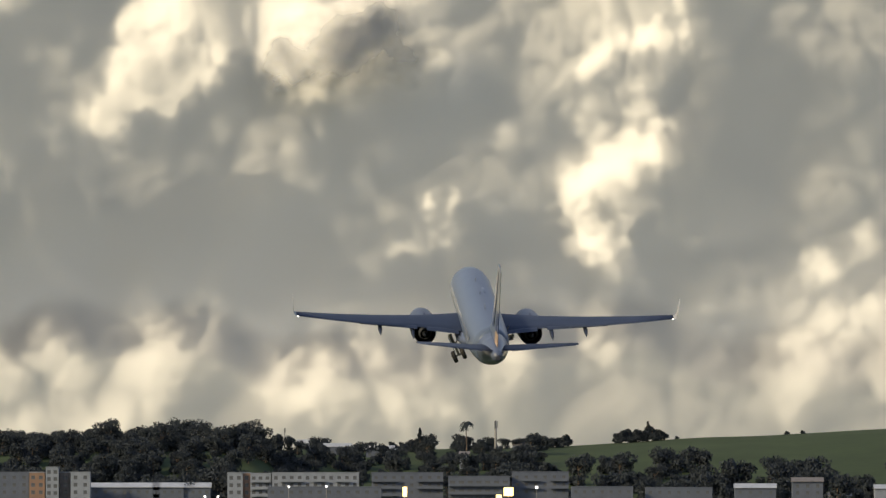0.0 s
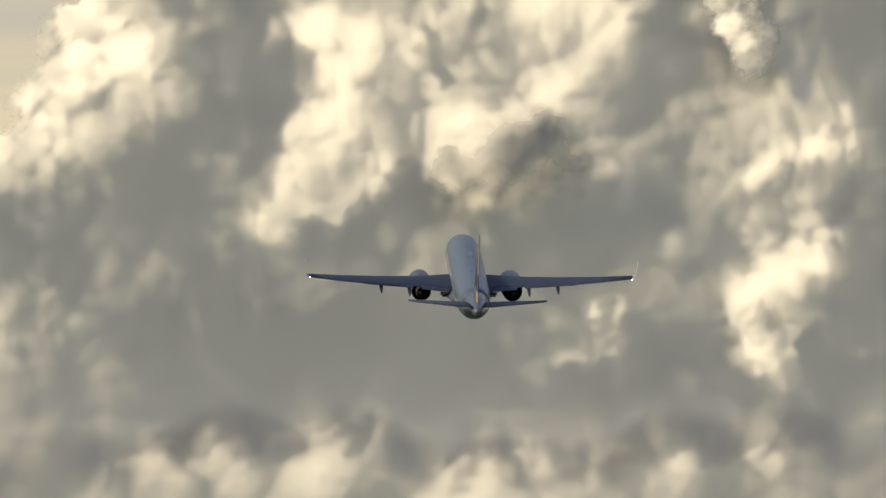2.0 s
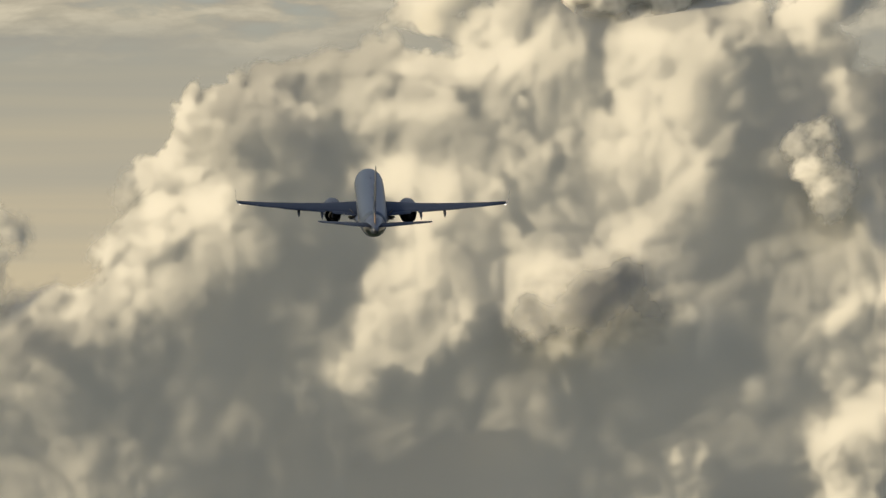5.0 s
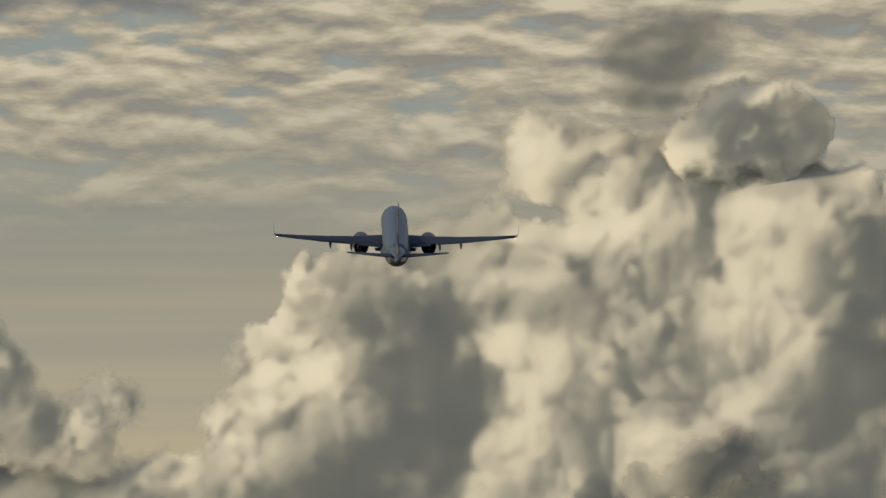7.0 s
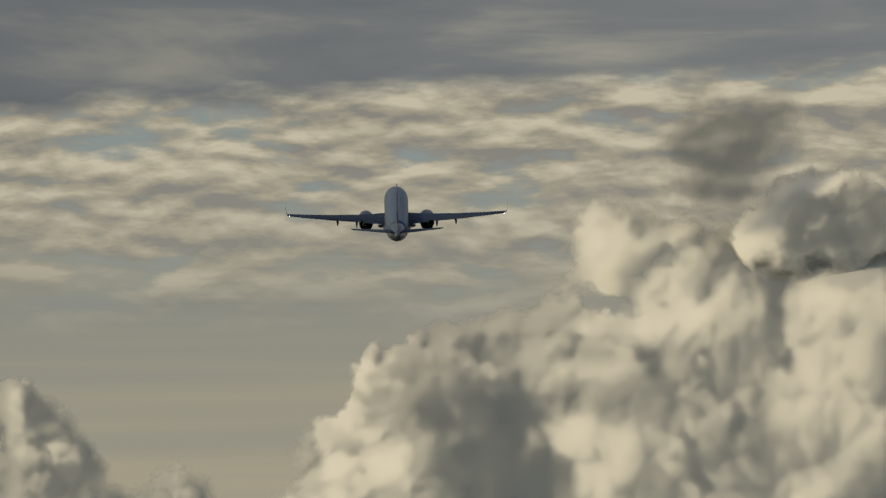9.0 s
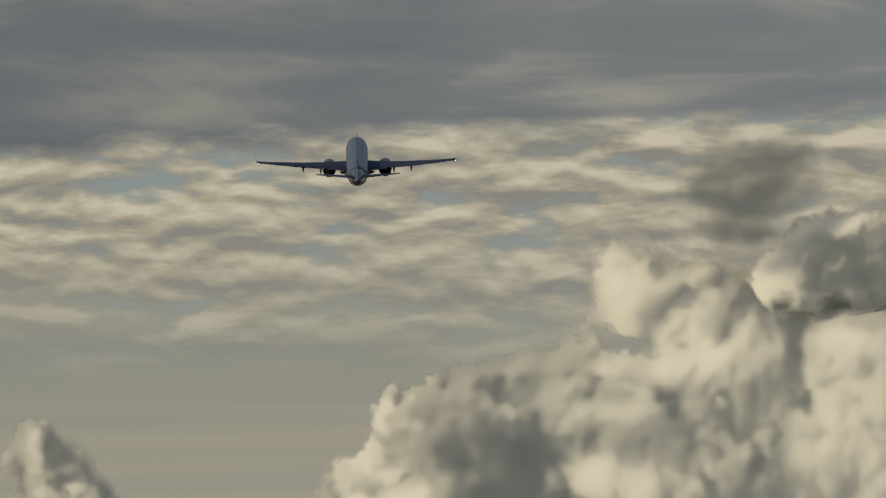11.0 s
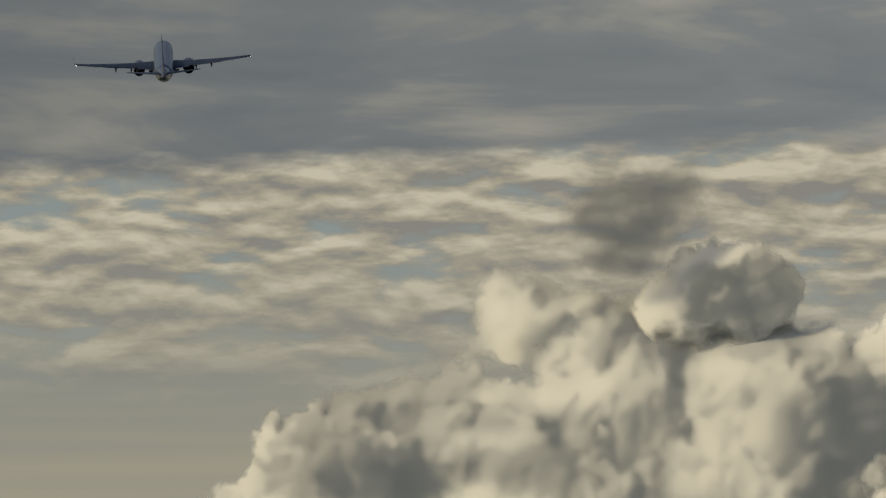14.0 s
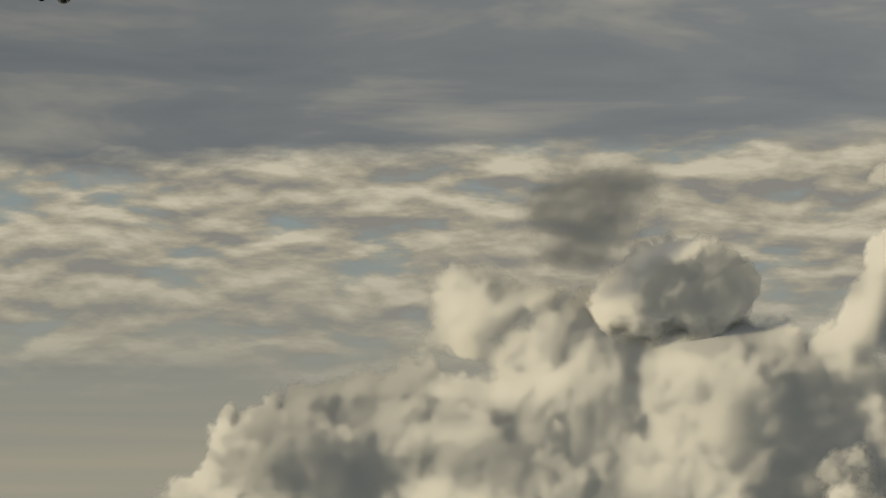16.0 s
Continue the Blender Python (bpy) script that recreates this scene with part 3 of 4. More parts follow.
def ledge(az, el):
    """The nearer, lower row of clouds stands out from the bank's foot."""
    q = np.clip((1.05 + 0.10 * np.sin(az * 2.3) + 0.05 * np.sin(az * 7.1) - el) / 0.4, 0, 1)
    return 22 * q * q * (3 - 2 * q)


def bank_fill(az, el):
    """The bank's closed lower part: everything under a line that falls off to the west."""
    top = np.interp(az, (-7.0, -4.9, -4.4, -4.2, -3.9, -3.6, -3.0, -2.4, -1.6, 0.6, 4.0), (2.9, 2.75, 2.62, 2.74, 2.87, 2.92, 3.25, 3.5, 4.0, 4.05, 4.2))
    return np.minimum(top - el, 1.0)


TOWER = [(-2.86, 3.70, 0.25), (-2.55, 3.43, 0.58), (-2.01, 3.84, 0.37), (-1.67, 4.45, 0.30), (-1.50, 4.55, 0.24), (-0.99, 4.00, 0.64),
         (-0.15, 3.94, 0.62), (0.40, 3.77, 0.66), (-3.27, 3.16, 0.30), (-3.3, 3.0, 0.35), (-2.9, 3.2, 0.4), (-3.54, 2.82, 0.30), (-2.94, 3.84, 0.15), (-2.60, 3.80, 0.15),
         (-2.31, 4.00, 0.13), (-1.92, 4.10, 0.15), (-1.75, 4.71, 0.13), (-1.31, 4.60, 0.19), (-1.07, 4.45, 0.20), (-3.25, 3.37, 0.20),
         (-1.6, 3.6, 0.6), (-0.8, 3.5, 0.6), (-2.4, 3.0, 0.6), (0.2, 3.4, 0.6), (0.95, 4.90, 0.22), (0.91, 5.38, 0.10), (0.80, 4.50, 0.25), (0.60, 4.24, 0.18)]
# patches of light and shade set through the normals, not by the relief
TOWER_SUNNY = [(-3.05, 3.65, 0.20, 0.22), (-3.40, 3.20, 0.20, 0.28), (-3.85, 2.70, 0.25, 0.22), (-2.20, 3.95, 0.35, 0.15), (-1.60, 4.32, 0.32, 0.32),
               (-1.85, 2.95, 0.22, 0.50), (-1.20, 3.10, 0.42, 0.38), (-0.55, 3.15, 0.48, 0.38), (-0.50, 3.58, 0.52, 0.34), (0.00, 3.85, 0.24, 0.40),
               (-1.05, 2.70, 0.50, 0.24), (0.75, 1.85, 0.30, 0.25), (0.95, 2.45, 0.18, 0.30), (1.30, 1.50, 0.20, 0.12), (-0.20, 1.70, 0.22, 0.12),
               (-1.55, 2.60, 0.48, 0.28), (2.25, 1.00, 0.35, 0.30), (-2.30, 0.70, 0.70, 0.20), (-0.90, 0.62, 0.70, 0.24), (0.30, 0.55, 0.50, 0.15),
               (-1.70, 0.45, 0.60, 0.15), (-0.90, 3.00, 0.50, 0.25), (0.75, 4.5, 0.3, 0.6), (-1.00, 3.95, 0.40, 0.25)]
TOWER_SHADY = [(-2.45, 3.20, 0.30, 0.30), (-2.70, 2.65, 0.32, 0.35), (-2.75, 2.20, 0.40, 0.30), (-3.45, 2.15, 0.35, 0.22), (-4.35, 2.10, 0.35, 0.25),
               (-1.50, 1.55, 0.80, 0.28), (-2.50, 1.40, 0.60, 0.22), (-0.45, 2.10, 0.40, 0.22), (0.20, 2.25, 0.28, 0.22), (0.30, 1.40, 0.40, 0.20),
               (1.40, 3.60, 0.45, 0.40), (0.50, 3.70, 0.16, 0.20), (-1.12, 3.38, 0.14, 0.12), (1.80, 2.20, 0.55, 0.55), (-1.35, 2.15, 0.40, 0.25),
               (-1.20, 1.25, 1.50, 0.30), (1.40, 1.25, 0.80, 0.30), (-2.30, 1.90, 0.50, 0.25)]
bank = cumulus("cumulus_bank", "towering cream and grey cumulus bank lit from one side", TOWER, TOWER_SUNNY, (-5.6, 2.95, -0.1, 5.7), 4780.0, 0.82, 11,
               CLOUD, bank_fill, TOWER_SHADY, extra=ledge)
head = cumulus("cauliflower_cloud", "domed cauliflower cloud top, bright rim and grey face",
               [(-0.73, 4.56, 0.20), (-0.51, 4.73, 0.24), (-0.24, 4.78, 0.20), (-0.06, 4.77, 0.14), (-0.38, 4.60, 0.26), (-0.60, 4.50, 0.19), (-0.12, 4.62, 0.19), (-0.40, 4.48, 0.16), (-0.22, 4.47, 0.14)],
               [(-0.80, 4.55, 0.16, 0.30), (-0.52, 4.92, 0.45, 0.13)], (-1.1, 0.4, 4.1, 5.2), 4767.0, 0.45, 71, CLOUD, None, [(-0.33, 4.62, 0.22, 0.15)],
               round_off=14.0, size=25.0, fuzz=(2.0, 6.0), ragged=0.6, base=0.36, melt=(4.30, 4.50))
left_heap = cumulus("small_cumulus", "small cumulus heap rising apart from the bank",
                    [(-5.18, 3.66, 0.12), (-5.21, 3.50, 0.20), (-5.01, 3.44, 0.17), (-4.88, 3.27, 0.17), (-4.27, 3.12, 0.12), (-4.37, 3.02, 0.15), (-4.13, 3.05, 0.11),
                     (-4.78, 2.95, 0.27), (-5.15, 3.07, 0.34), (-4.5, 2.6, 0.4), (-5.3, 2.6, 0.4)],
                    [(-4.35, 3.05, 0.18, 0.15), (-4.95, 3.35, 0.2, 0.2)], (-5.8, -3.7, 2.2, 4.0), 4768.0, 0.7, 91, CLOUD, round_off=32.0, size=34.0, fuzz=(4.0, 14.0), melt=(2.45, 2.95))
# a base below zero puts shade into the puff's normals
puff = cumulus("dark_cloud_puff", "small dark grey ragged cloud puff", [(-1.10, 5.10, 0.28), (-0.96, 5.13, 0.32), (-0.86, 5.05, 0.28), (-0.62, 5.30, 0.23), (-1.03, 4.93, 0.28), (-0.76, 5.22, 0.25), (-0.92, 4.88, 0.22)],
               [], (-1.6, -0.2, 4.6, 5.7), 4755.0, 0.8, 131, WISP, round_off=14.0, size=24.0, fuzz=(14.0, 26.0), ragged=0.6, base=-0.12, mottle=0.05, thin=0.2)
wisp = cumulus("cloud_wisp", "pale torn cloud wisp before the bank", [(0.55, 3.58, 0.10), (0.70, 3.64, 0.10), (0.64, 3.43, 0.11), (0.74, 3.30, 0.12), (0.86, 3.35, 0.09), (0.77, 3.18, 0.08)],
               [(0.6, 3.45, 0.2, 0.3)], (0.2, 1.2, 2.9, 4.0), 4742.0, 0.6, 151, CLOUD, round_off=18.0, size=16.0, fuzz=(3.0, 12.0), ragged=0.8, thin=0.3)
# shade comes from the grey albedo and from normals turned off the sun
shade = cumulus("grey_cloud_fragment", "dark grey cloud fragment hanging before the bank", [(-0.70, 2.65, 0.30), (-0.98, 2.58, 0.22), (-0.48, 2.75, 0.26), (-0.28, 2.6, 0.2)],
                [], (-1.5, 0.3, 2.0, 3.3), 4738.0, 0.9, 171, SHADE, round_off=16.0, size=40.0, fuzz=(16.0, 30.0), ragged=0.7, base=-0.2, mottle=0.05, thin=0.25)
CLOUDS = [bank, head, left_heap, puff, wisp, shade]


# ---- the land ----
def smooth01(q):
    q = min(1.0, max(0.0, q))
    return q * q * (3 - 2 * q)


def hill_top(x):
    return float(np.interp(x, (-900, -200, -120, 60, 110, 220, 500, 900), (20, 22, 24, 26.5, 30.0, 35.5, 38.0, 30.0)))


def land(x, y):
    """Height of the ground: a plain, then a slope up to the ridge."""
    west = smooth01((-40 - x) / 40)
    up = smooth01((y - 3830 + 50 * west) / (350 - 200 * west))
    down = smooth01((y - 4230) / 300)
    return hill_top(x) * up * (1 - 0.35 * down) + 0.8 * noise.noise(Vector((x / 40, y / 60, 0))) * up


def ground():
    xs = sorted({*np.linspace(-7000, 7000, 29).tolist(), *np.linspace(-320, 320, 81).tolist()})
    ys = sorted({*np.linspace(-6000, 12000, 31).tolist(), *np.linspace(3600, 4500, 61).tolist()})
    verts = [(x, y, land(x, y)) for y in ys for x in xs]
    n = len(xs)
    faces = [(j * n + i, j * n + i + 1, (j + 1) * n + i + 1, (j + 1) * n + i) for j in range(len(ys) - 1) for i in range(n - 1)]
    me = bpy.data.meshes.new("ground")
    me.from_pydata(verts, [], faces)
    me.shade_smooth()
    g = obj("ground", me, None, "", GRASS)
    tagged(g, "green grassy plain rising to a low ridge", "ground", "", "structure")


ground()


# ---- trees ----
def tree_meshes(seed, height, spread, flat=1.0, trunk_share=0.35, cone=False):
    """Trunk with limbs, and a crown of many small leaf clumps in several uneven masses."""
    rng = random.Random(seed)
    bm = bmesh.new()
    tube(bm, [(0, 0, -1.0), (0.1, 0, height * 0.2), (0.25 * rng.uniform(-1, 1), 0.2, height * 0.55), (0.3, 0.1, height * 0.85)], [0.35, 0.28, 0.2, 0.07], 7)
    masses = []
    for k in range(16 if cone else 11):
        a = rng.uniform(0, 2 * math.pi)
        rr = spread * rng.uniform(0.15, 0.75)
        zz = height * (trunk_share + (1 - trunk_share) * rng.uniform(0.02 if trunk_share < 0.2 else 0.15, 0.85))
        if cone:
            zz = height * (0.08 + 0.06 * k)
            rr *= 1.05 - zz / height
        masses.append((rr * math.cos(a), rr * math.sin(a), zz, spread * rng.uniform(0.28, 0.5) * (1.1 - zz / height if cone else 1)))
        tube(bm, [(0, 0, zz * 0.6), (rr * 0.5 * math.cos(a), rr * 0.5 * math.sin(a), zz * 0.82), (rr * math.cos(a), rr * math.sin(a), zz)], [0.14, 0.1, 0.04], 5)
    trunk = bpy.data.meshes.new("trunk")
    bm.to_mesh(trunk)
    bm.free()
    trunk.materials.append(BARK)
    verts, faces = [], []
    for k in range(1900):
        mx, my, mz, mr = rng.choice(masses)
        d = Vector((rng.gauss(0, 1), rng.gauss(0, 1), rng.gauss(0, 1))).normalized() * mr * rng.uniform(0.45, 1.08)
        p = Vector((mx + d.x, my + d.y, mz + d.z * 0.75 * flat))
        q = Euler((rng.uniform(0, 6), rng.uniform(0, 6), rng.uniform(0, 6))).to_matrix()
        s = rng.uniform(0.30, 0.75)
        b = len(verts)
        for v in ((-1, 0, 0), (0, -0.6, 0.15), (1, 0, 0), (0, 0.6, 0.15)):
            verts.append(p + q @ (Vector(v) * s))
        faces.append((b, b + 1, b + 2, b + 3))
    crown = bpy.data.meshes.new("crown")
    crown.from_pydata(verts, [], faces)
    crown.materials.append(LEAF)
    return trunk, crown


TREES = [tree_meshes(3 + k, h, sp, fl, ts, k == 5) for k, (h, sp, fl, ts) in enumerate(((13, 7.0, 1.0, 0.05), (15, 7.5, 1.0, 0.10), (11, 6.5, 1.1, 0.05), (7, 5.2, 1.0, 0.03), (18, 5.0, 1.0, 0.4), (12, 5.0, 1.0, 0.05)))]


def tree(kind, x, y, scale, label, group=""):
    e = thing("tree", label, "tree", pose(x, y, land(x, y) - 0.1, 0, 0, (x * 37 + y * 11) % 360), group)
    e.scale = (scale, scale, scale)
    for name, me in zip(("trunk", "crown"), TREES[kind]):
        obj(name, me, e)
    return e


def undergrowth(rows):
    """The wood's uncountable inner trees: crowns and trunks joined into one."""
    verts, faces, slots = [], [], []
    for kind, x, y, s in rows:
        turn = pose(x, y, land(x, y) - 0.1, 0, 0, (x * 37 + y * 11) % 360) @ Matrix.Scale(s, 4)
        for slot, me in enumerate(TREES[kind]):
            b = len(verts)
            verts.extend(turn @ v.co for v in me.vertices)
            polys = [tuple(b + i for i in p.vertices) for p in me.polygons]
            faces.extend(polys)
            slots.extend([slot] * len(polys))
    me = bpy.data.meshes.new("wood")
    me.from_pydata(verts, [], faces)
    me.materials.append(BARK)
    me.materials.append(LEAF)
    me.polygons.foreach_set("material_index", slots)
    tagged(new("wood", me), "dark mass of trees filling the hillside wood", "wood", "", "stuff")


def woods():
    rng = random.Random(5)
    filler = []
    # dense dark wood along the western slope
    for k in range(135):
        x = rng.uniform(-212, -54)
        y = rng.uniform(3790, 3990)
        tall = float(np.interp(x, (-212, -170, -125, -85, -54), (0.80, 0.77, 0.95, 0.88, 0.55)))
        if k > 95:
            x, y = -214 + (k - 95) * 4.1, rng.uniform(3925, 3960)
        if k > 95:
            tall *= 1.25
        kind = 3 if k > 95 else rng.choice((0, 1, 2, 1)) if y > 3850 else rng.choice((2, 3, 2))
        tree(kind, x, y, tall * rng.uniform(0.75, 1.05), "dark broadleaved tree in a dense hillside wood", "wood on the western slope")
    for k in range(44):
        filler.append((rng.choice((2, 3, 0)), rng.uniform(-214, -56), rng.uniform(3900, 3985), rng.uniform(0.6, 0.85)))
    for k in range(46):
        filler.append((rng.choice((2, 3, 2)), -212 + 3.4 * k, rng.uniform(3772, 3835), rng.uniform(0.8, 1.1)))
    # hedges and bushes under the meadow
    for k in range(82):
        x = rng.uniform(28, 218)
        y = rng.uniform(3850, 4000) - 25 * math.sin(x / 17.0)
        tree(rng.choice((3, 2, 3)), x, y, rng.uniform(0.75, 1.25), "dark green bushy tree below the meadow", "bushes below the meadow")
    for k in range(40):
        x = rng.uniform(-66, 50)
        y = rng.uniform(4100, 4190)
        tree(rng.choice((3, 2, 3)), x, y, rng.uniform(0.35, 0.6), "small dark tree between houses on the ridge", "trees on the ridge")
    for k in range(18):
        x = rng.uniform(-50, 60)
        y = rng.uniform(3830, 3900)
        tree(rng.choice((3, 2, 3)), x, y, rng.uniform(0.7, 1.3), "dark bush behind the apartment blocks", "bushes behind the town")
    # the ridge's near side is wooded below the houses
    for k in range(64):
        x = rng.uniform(-62, 46)
        y = rng.uniform(3985, 4098)
        filler.append((rng.choice((3, 2, 3)), x, y, rng.uniform(0.5, 0.9)))
    # single trees on the skyline
    for kind, x, y, s in ((5, -10, 4110, 0.92), (2, -7, 4120, 0.7), (3, -14, 4125, 0.7), (3, 18, 4120, 0.8), (3, 8, 4115, 0.8), (3, 52, 4150, 0.8), (3, 36, 4150, 0.35),
                          (3, 77, 4165, 0.8), (3, 81, 4165, 0.85), (3, 85, 4165, 0.8), (5, 89, 4165, 0.72), (3, 91, 4165, 0.95), (3, 95, 4165, 0.6), (3, 150, 4175, 0.25), (3, 157, 4175, 0.25), (3, 102, 4170, 0.2)):
        tree(kind, x, y, s, "dark single tree on the ridge line", "trees on the ridge")
    thick = random.Random(17)
    for k in range(75):
        filler.append((thick.choice((2, 3, 0)), thick.uniform(-214, -56), thick.uniform(3825, 3930), thick.uniform(0.6, 0.85)))
    undergrowth(filler)


woods()


def palm(x, y, hgt):
    """A palm: ringed trunk, and drooping fronds of narrow leaflets."""
    rng = random.Random(41)
    e = thing("palm_tree", "tall dark palm with a ragged crown on the ridge", "tree", pose(x, y, land(x, y) - 0.2), "trees on the ridge")
    bm = bmesh.new()
    tube(bm, [(0.15 * math.sin(k), 0, hgt * k / 6) for k in range(7)], [0.32, 0.26, 0.24, 0.22, 0.2, 0.19, 0.17], 8)
    part("trunk", bm, BARK, e)
    for k in range(24):
        a, rise = k * 2.4, rng.uniform(-0.3, 0.9)
        bm = bmesh.new()
        pts = []
        for j in range(8):
            q = j / 7
            r = 3.0 * q
            pts.append(Vector((r * math.cos(a), r * math.sin(a), hgt + rise * 3.0 * q - 2.9 * q * q)))
        side = Vector((-math.sin(a), math.cos(a), 0))
        for p, q in zip(pts, pts[1:]):
            for sgn in (-1, 1):
                tip = (p + q) / 2 + sgn * side * 0.85 - Vector((0, 0, 0.45)) + (q - p) * 0.6
                bm.faces.new([bm.verts.new(v) for v in (p, q, tip)])
        tube(bm, [tuple(p) for p in pts], [0.07 - 0.008 * j for j in range(8)], 4)
        part("frond", bm, LEAF, e)


palm(10.0, 4105, 14.0)


# ---- buildings ----
def window_mesh():
    bm = bmesh.new()
    add_box(bm, -0.62, 0.62, 0.10, 0.14, -0.68, 0.68)
    pane = bpy.data.meshes.new("pane")
    bm.to_mesh(pane)
    bm.free()
    pane.materials.append(GLASS)
    bm = bmesh.new()
    for a in ((-0.72, -0.62, -0.03, 0.16, -0.78, 0.78), (0.62, 0.72, -0.03, 0.16, -0.78, 0.78), (-0.62, 0.62, -0.03, 0.16, 0.68, 0.78), (-0.62, 0.62, -0.06, 0.16, -0.80, -0.68)):
        add_box(bm, *a)
    fr = bpy.data.meshes.new("window")
    bm.to_mesh(fr)
    bm.free()
    fr.materials.append(RENDER_G)
    return fr, pane


WIN_FRAME, WIN_PANE = window_mesh()


def block(x, y, width, depth, storeys, bays, wall, label, floor=2.9, roof="flat", balcony=(), win=1.0, group="apartment blocks", skip=()):
    """A house with real openings in its front, a roof, windows with panes, and balconies. x, y: middle of the front's foot."""
    e = thing("apartment_building" if storeys > 2 else "house", label, "building", pose(x, y, 0), group)
    hgt = storeys * floor + 0.5
    bm = bmesh.new()
    bw = width / bays
    ww, wh = 0.68 * win, 0.74
    xs = [-width / 2]
    for b in range(bays):
        c = -width / 2 + (b + 0.5) * bw
        xs += [c - ww, c + ww]
    xs.append(width / 2)
    zs = [0.0]
    for s in range(storeys):
        zs += [s * floor + 1.5 - wh, s * floor + 1.5 + wh]
    zs.append(hgt)
    grid = [[bm.verts.new((a, 0, b)) for a in xs] for b in zs]
    for j in range(len(zs) - 1):
        for i in range(len(xs) - 1):
            if i % 2 == 1 and j % 2 == 1:
                q = [grid[j][i], grid[j][i + 1], grid[j + 1][i + 1], grid[j + 1][i]]
                r = [bm.verts.new((v.co.x, 0.25, v.co.z)) for v in q]
                for k in range(4):
                    bm.faces.new((q[k], q[(k + 1) % 4], r[(k + 1) % 4], r[k]))
            else:
                bm.faces.new((grid[j][i], grid[j][i + 1], grid[j + 1][i + 1], grid[j + 1][i]))
    w2 = width / 2
    for quad in (((-w2, 0, 0), (-w2, depth, 0), (-w2, depth, hgt), (-w2, 0, hgt)), ((w2, 0, 0), (w2, 0, hgt), (w2, depth, hgt), (w2, depth, 0)),
                 ((-w2, depth, 0), (w2, depth, 0), (w2, depth, hgt), (-w2, depth, hgt))):
        bm.faces.new([bm.verts.new(p) for p in quad])
    me = bpy.data.meshes.new("wall")
    bm.to_mesh(me)
    bm.free()
    obj("wall", me, e, "", wall)
    bm = bmesh.new()
    if roof == "flat":
        add_box(bm, -w2 - 0.15, w2 + 0.15, -0.15, depth + 0.15, hgt, hgt + 0.35)
        part("roof", bm, RENDER_W if wall is not RENDER_G else RENDER_G, e, "flat roof slab")
    else:
        pts = ((-0.5, hgt - 0.1), (depth / 2, hgt + 0.34 * depth / 2), (depth + 0.5, hgt - 0.1), (depth + 0.5, hgt + 0.1), (depth / 2, hgt + 0.2 + 0.34 * depth / 2), (-0.5, hgt + 0.1))
        loft(bm, [[(a, p, q) for p, q in pts] for a in (-w2 - 0.4, w2 + 0.4)])
        part("roof", bm, ROOF_M if roof == "metal" else ROOF_T, e, "pale pitched metal roof" if roof == "metal" else "dark pitched roof")
        bm = bmesh.new()
        for a in (-w2 + 0.01, w2 - 0.01):
            bm.faces.new([bm.verts.new((a, p, q)) for p, q in ((0.0, hgt), (depth, hgt), (depth / 2, hgt + 0.34 * depth / 2))])
        part("gable", bm, wall, e)
    for s in range(storeys):
        for b in range(bays):
            if (s, b) in skip:
                continue
            f = obj("window", WIN_FRAME, e)
            f.matrix_basis = pose(-w2 + (b + 0.5) * bw, 0.02, s * floor + 1.5) @ Matrix.Diagonal((win, 1, 0.95, 1))
            obj("pane", WIN_PANE, f)
    for s, b0, b1 in balcony:
        bm = bmesh.new()
        xa, xb = -w2 + b0 * bw + 0.1, -w2 + b1 * bw - 0.1
        add_box(bm, xa, xb, -1.3, -0.005, s * floor - 0.05, s * floor + 0.12)
        add_box(bm, xa, xb, -1.3, -1.2, s * floor + 0.12, s * floor + 1.0)
        part("balcony", bm, wall, e, "balcony with a solid parapet")
    return e


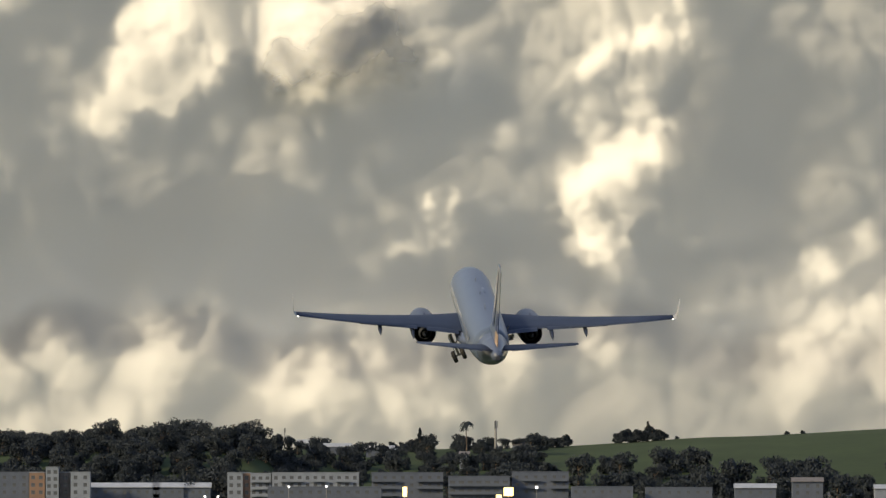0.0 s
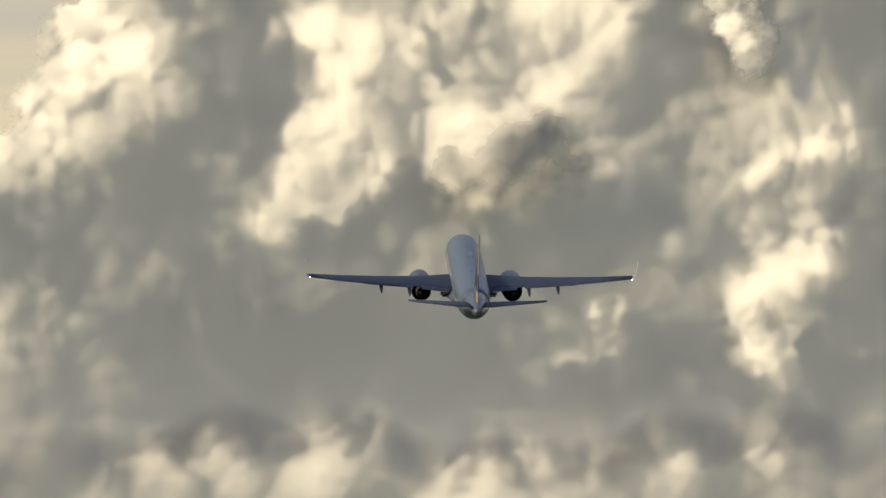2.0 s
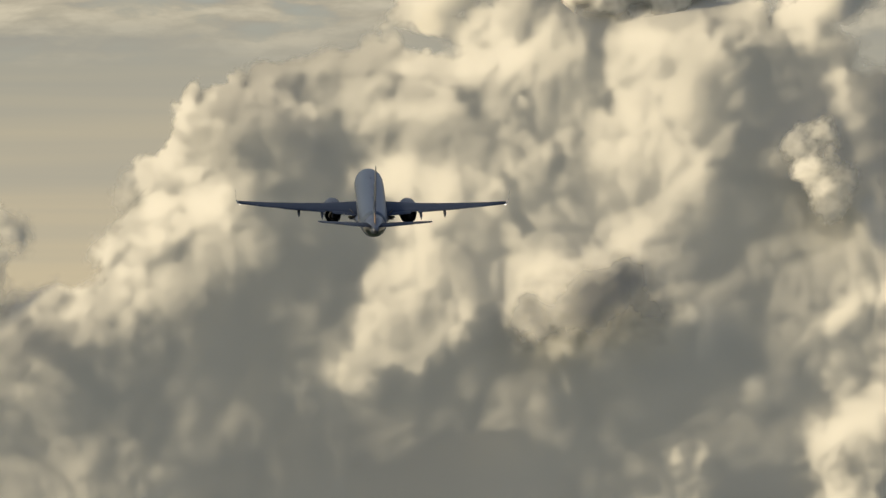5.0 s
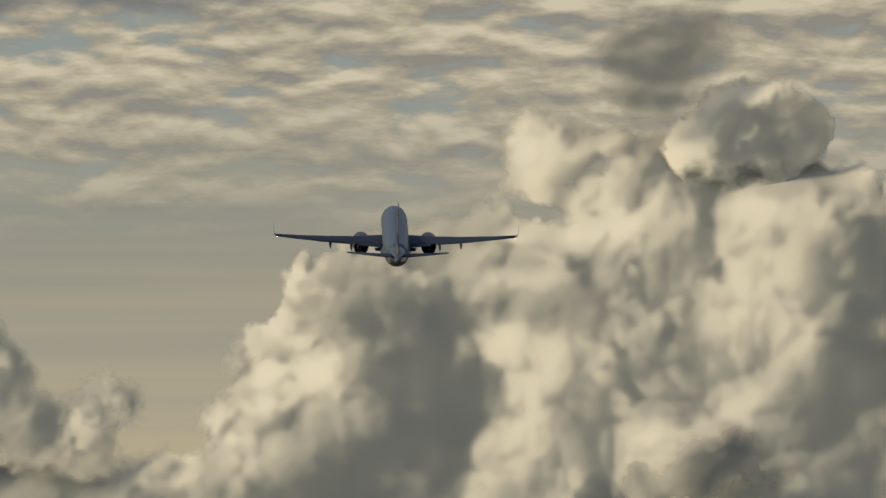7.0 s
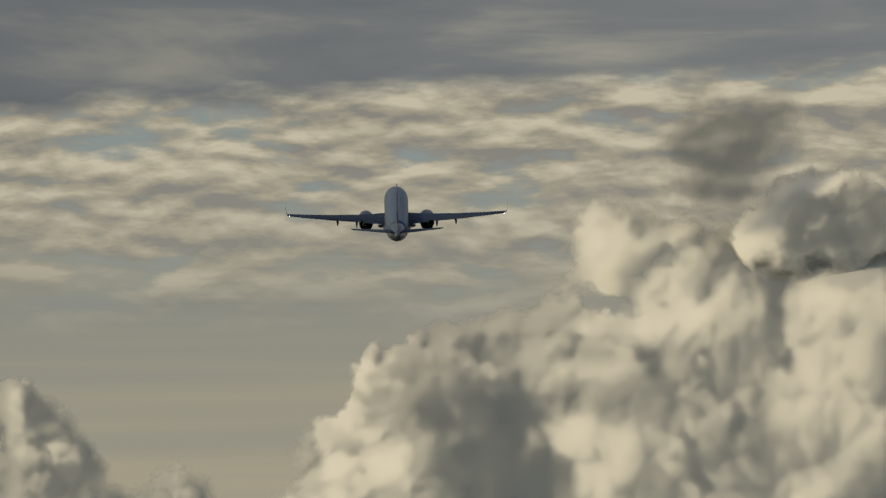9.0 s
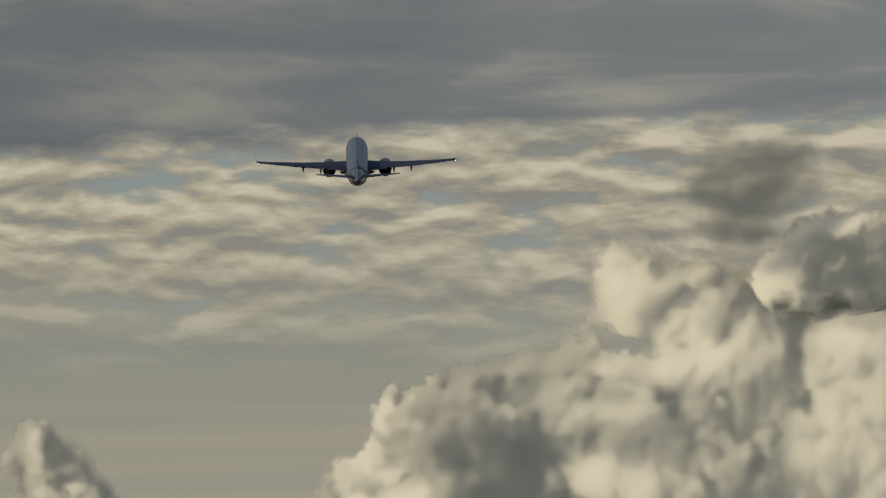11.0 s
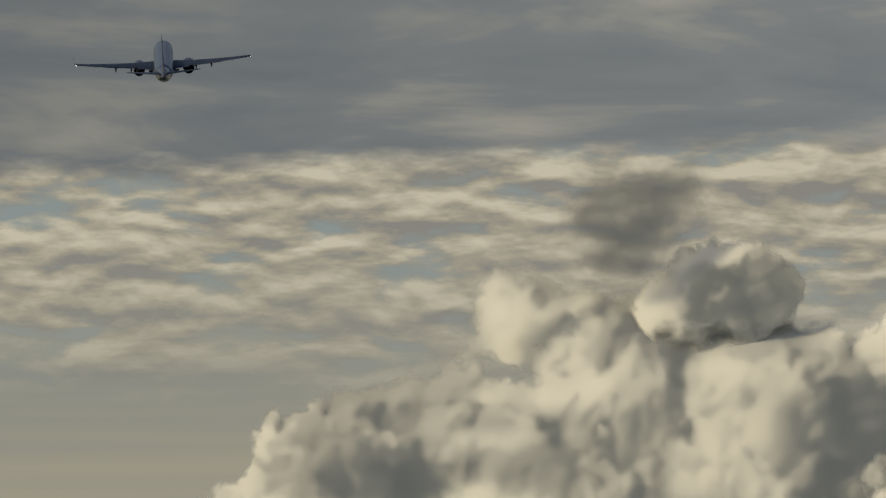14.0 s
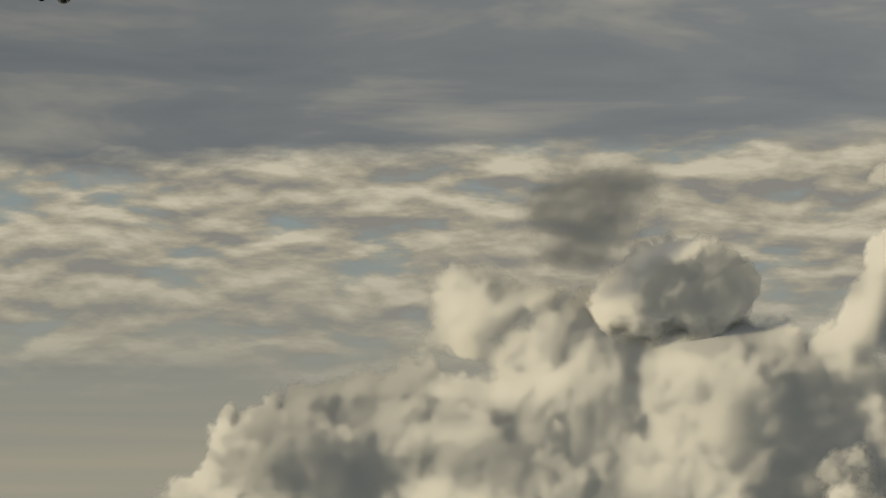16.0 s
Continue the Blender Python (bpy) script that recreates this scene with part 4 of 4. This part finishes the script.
def town():
    y = 3750
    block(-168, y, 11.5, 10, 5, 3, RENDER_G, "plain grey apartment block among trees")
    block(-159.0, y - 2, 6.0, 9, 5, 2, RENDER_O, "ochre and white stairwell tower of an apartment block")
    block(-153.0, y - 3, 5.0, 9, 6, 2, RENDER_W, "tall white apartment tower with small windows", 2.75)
    # dark wall colour stands in for shade in this recess
    block(-148.0, y + 1, 4.4, 9, 5, 1, ROOF_T, "recessed apartment block part coloured dark as shade")
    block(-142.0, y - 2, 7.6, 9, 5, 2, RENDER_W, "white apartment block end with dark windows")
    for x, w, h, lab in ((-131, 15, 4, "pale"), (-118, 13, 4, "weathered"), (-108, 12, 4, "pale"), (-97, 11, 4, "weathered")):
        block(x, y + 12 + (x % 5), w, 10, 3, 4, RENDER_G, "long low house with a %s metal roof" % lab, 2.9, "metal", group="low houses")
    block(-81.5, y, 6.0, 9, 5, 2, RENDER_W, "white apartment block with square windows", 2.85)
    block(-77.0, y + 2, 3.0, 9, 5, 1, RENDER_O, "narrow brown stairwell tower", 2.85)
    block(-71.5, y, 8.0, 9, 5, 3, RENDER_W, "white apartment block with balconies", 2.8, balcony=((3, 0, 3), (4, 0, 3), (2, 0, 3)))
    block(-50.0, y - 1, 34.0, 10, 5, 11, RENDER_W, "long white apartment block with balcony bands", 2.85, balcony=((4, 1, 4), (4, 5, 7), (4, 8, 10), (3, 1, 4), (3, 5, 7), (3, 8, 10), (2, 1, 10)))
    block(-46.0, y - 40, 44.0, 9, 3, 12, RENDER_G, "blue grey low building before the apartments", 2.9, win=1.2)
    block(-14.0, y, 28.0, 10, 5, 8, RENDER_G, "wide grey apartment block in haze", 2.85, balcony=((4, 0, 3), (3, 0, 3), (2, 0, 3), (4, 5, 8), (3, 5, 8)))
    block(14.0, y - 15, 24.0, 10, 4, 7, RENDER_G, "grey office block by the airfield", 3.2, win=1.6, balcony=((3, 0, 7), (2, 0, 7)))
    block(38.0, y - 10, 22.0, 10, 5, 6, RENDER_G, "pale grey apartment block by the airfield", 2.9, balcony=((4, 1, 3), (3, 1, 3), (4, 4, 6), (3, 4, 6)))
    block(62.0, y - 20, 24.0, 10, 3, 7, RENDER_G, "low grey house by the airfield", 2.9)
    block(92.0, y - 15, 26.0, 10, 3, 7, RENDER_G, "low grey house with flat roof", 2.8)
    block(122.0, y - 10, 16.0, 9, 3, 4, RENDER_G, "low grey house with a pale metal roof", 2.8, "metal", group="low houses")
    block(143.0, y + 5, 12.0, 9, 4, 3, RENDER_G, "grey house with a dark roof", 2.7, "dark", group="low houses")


town()


def ridge_house(x, y, w, d, hgt, wall, roof, label):
    e = block(x, y, w, d, 1, max(2, int(w / 3)), wall, label, hgt, roof, group="houses on the ridge")
    e.location.z = land(x, y) - 0.3
    return e


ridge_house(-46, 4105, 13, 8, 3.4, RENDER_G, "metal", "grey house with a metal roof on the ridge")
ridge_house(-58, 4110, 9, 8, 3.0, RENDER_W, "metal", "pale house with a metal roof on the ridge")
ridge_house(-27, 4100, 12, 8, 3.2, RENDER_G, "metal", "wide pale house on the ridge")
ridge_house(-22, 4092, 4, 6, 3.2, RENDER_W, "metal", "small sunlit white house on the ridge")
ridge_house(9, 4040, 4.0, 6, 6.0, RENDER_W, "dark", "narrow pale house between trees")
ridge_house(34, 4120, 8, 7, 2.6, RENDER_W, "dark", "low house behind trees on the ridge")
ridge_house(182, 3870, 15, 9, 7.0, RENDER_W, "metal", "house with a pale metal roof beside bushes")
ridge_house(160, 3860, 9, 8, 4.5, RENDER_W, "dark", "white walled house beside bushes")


# ---- masts and lamps ----
def mast(x, y, hgt, r, label):
    e = thing("radio_mast", label, "mast", pose(x, y, land(x, y) - 0.2))
    bm = bmesh.new()
    tube(bm, [(0, 0, 0), (0, 0, hgt * 0.6), (0, 0, hgt)], [r * 1.2, r, r * 0.7], 10)
    part("pole", bm, STEEL, e)
    bm = bmesh.new()
    for k in range(3):
        a = 2.1 * k
        add_box(bm, 1.3 * r * math.cos(a) - 0.15, 1.3 * r * math.cos(a) + 0.15, 1.3 * r * math.sin(a) - 0.1, 1.3 * r * math.sin(a) + 0.1, hgt * 0.78, hgt * 0.98)
    part("aerial_panels", bm, STEEL, e, "grey aerial panels")


mast(22.5, 4100, 15.0, 0.55, "grey telephone mast on the ridge")
mast(-67.5, 4080, 9.5, 0.16, "thin steel mast on the ridge")


def flood(x, y, z, w, h, mat, label):
    e = thing("floodlight", label, "lamp", pose(x, y, 0), "airfield lights")
    bm = bmesh.new()
    tube(bm, [(0, 0.1, 0), (0, 0.1, z)], [0.14, 0.09], 8)
    part("pole", bm, STEEL, e)
    bm = bmesh.new()
    add_box(bm, -w / 2 - 0.1, w / 2 + 0.1, 0.0, 0.5, z - h / 2 - 0.1, z + h / 2 + 0.1, 0.05)
    part("housing", bm, STEEL, e)
    bm = bmesh.new()
    add_box(bm, -w / 2, w / 2, -0.06, -0.004, z - h / 2, z + h / 2)
    part("lens", bm, mat, e, "glowing lamp glass")


for x, yy, z, w, h, m in ((-14.4, 3600, 7.6, 1.6, 3.6, BULB), (24.6, 3600, 7.6, 3.6, 3.2, BULB), (21.0, 3600, 5.9, 2.0, 1.2, BULB), (-59.5, 3690, 9.4, 0.7, 0.7, COOL), (-45.0, 3690, 9.6, 0.7, 0.7, COOL),
                       (-92.0, 3700, 5.6, 0.8, 0.8, COOL), (-87.0, 3700, 5.6, 0.8, 0.8, COOL), (36.0, 3690, 9.2, 1.0, 1.0, COOL)):
    flood(x, yy, z, w, h, m, "bright floodlight on a steel pole")


# ---- what moves ----
def motions():
    # the airliner: seconds, place, pitch, bank, heading
    flight = [
    (0.0, 3.40, 866.3, 26.60, 13.62, 0.46, 4.18),
    (0.5, -0.91, 901.8, 30.50, 13.80, -0.34, 4.07),
    (1.0, -6.01, 937.3, 34.91, 14.02, -0.53, 4.01),
    (1.5, -10.57, 972.7, 39.52, 14.34, -0.62, 3.93),
    (2.0, -15.29, 1008.1, 44.75, 14.72, -0.07, 3.85),
    (2.5, -19.95, 1043.5, 49.92, 15.09, 1.02, 3.70),
    (3.0, -24.55, 1078.8, 55.44, 15.35, 2.08, 4.25),
    (3.2, -26.60, 1092.9, 57.88, 15.42, 2.64, 4.67),
    (5.3, -44.58, 1240.8, 84.21, 15.72, 0.03, 3.32),
    (5.5, -46.44, 1254.9, 86.82, 15.81, 0.19, 3.26),
    (6.0, -50.83, 1290.0, 93.86, 16.02, 0.52, 3.27),
    (6.5, -55.23, 1325.0, 100.70, 16.21, 0.43, 3.53),
    (7.0, -59.57, 1360.1, 107.86, 16.29, 0.35, 3.45),
    (7.5, -63.83, 1395.1, 114.64, 16.34, 0.18, 3.54),
    (8.0, -68.32, 1430.1, 121.82, 16.51, 0.39, 3.53),
    (8.5, -72.86, 1465.1, 128.98, 16.77, -0.15, 3.42),
    (8.7, -74.47, 1479.1, 131.88, 16.85, -0.64, 3.32),
    (11.0, -94.78, 1639.7, 164.30, 16.98, -0.74, 3.58),
    (11.5, -99.27, 1674.6, 171.80, 16.94, -0.83, 3.62),
    (12.0, -104.09, 1709.4, 178.93, 16.93, -0.76, 3.55),
    (12.5, -108.80, 1744.2, 186.51, 16.96, -0.60, 3.57),
    (13.0, -113.33, 1779.0, 193.93, 17.00, -0.77, 3.59),
    (13.5, -118.47, 1813.8, 201.55, 16.97, -2.09, 3.79),
    (14.0, -123.18, 1848.6, 209.02, 17.01, -3.39, 4.10),
    (14.5, -128.47, 1883.3, 216.49, 17.09, -4.60, 4.27),
    (15.0, -133.68, 1918.0, 223.95, 17.04, -5.58, 4.52),
    (15.5, -139.33, 1952.6, 231.63, 16.93, -7.37, 4.80),
    (16.0, -145.38, 1987.3, 238.62, 16.83, -9.15, 5.09),
    ]
    walk(airliner, [(t, pose(x, y, z, 0, 0, hd) @ pose(0, 0, 0, pitch, 0, 0) @ pose(0, 0, 0, 0, bank, 0)) for t, x, y, z, pitch, bank, hd in flight])
    # the main legs fold inwards into the belly
    for leg, side, fold in ((gear_left, -1, ((0, 25), (0.3, 33), (0.6, 46), (0.9, 58), (1.2, 69), (1.8, 84), (2.4, 90), (16, 90))), (gear_right, 1, ((0, 72), (0.5, 84), (1.0, 90), (16, 90)))):
        walk(leg, [(t, pose(side * 2.86, NOSE - 19.6, -1.2, 0, side * a, 0)) for t, a in fold])
    # the clouds drift slowly west and rise
    for c in CLOUDS:
        home = c.location.copy()
        walk(c, [(t, pose(home.x - 1.02 * (t - 8), home.y, home.z + 0.44 * (t - 8))) for t in (0, 2, 4, 6, 8, 10, 12, 14, 16)])


motions()
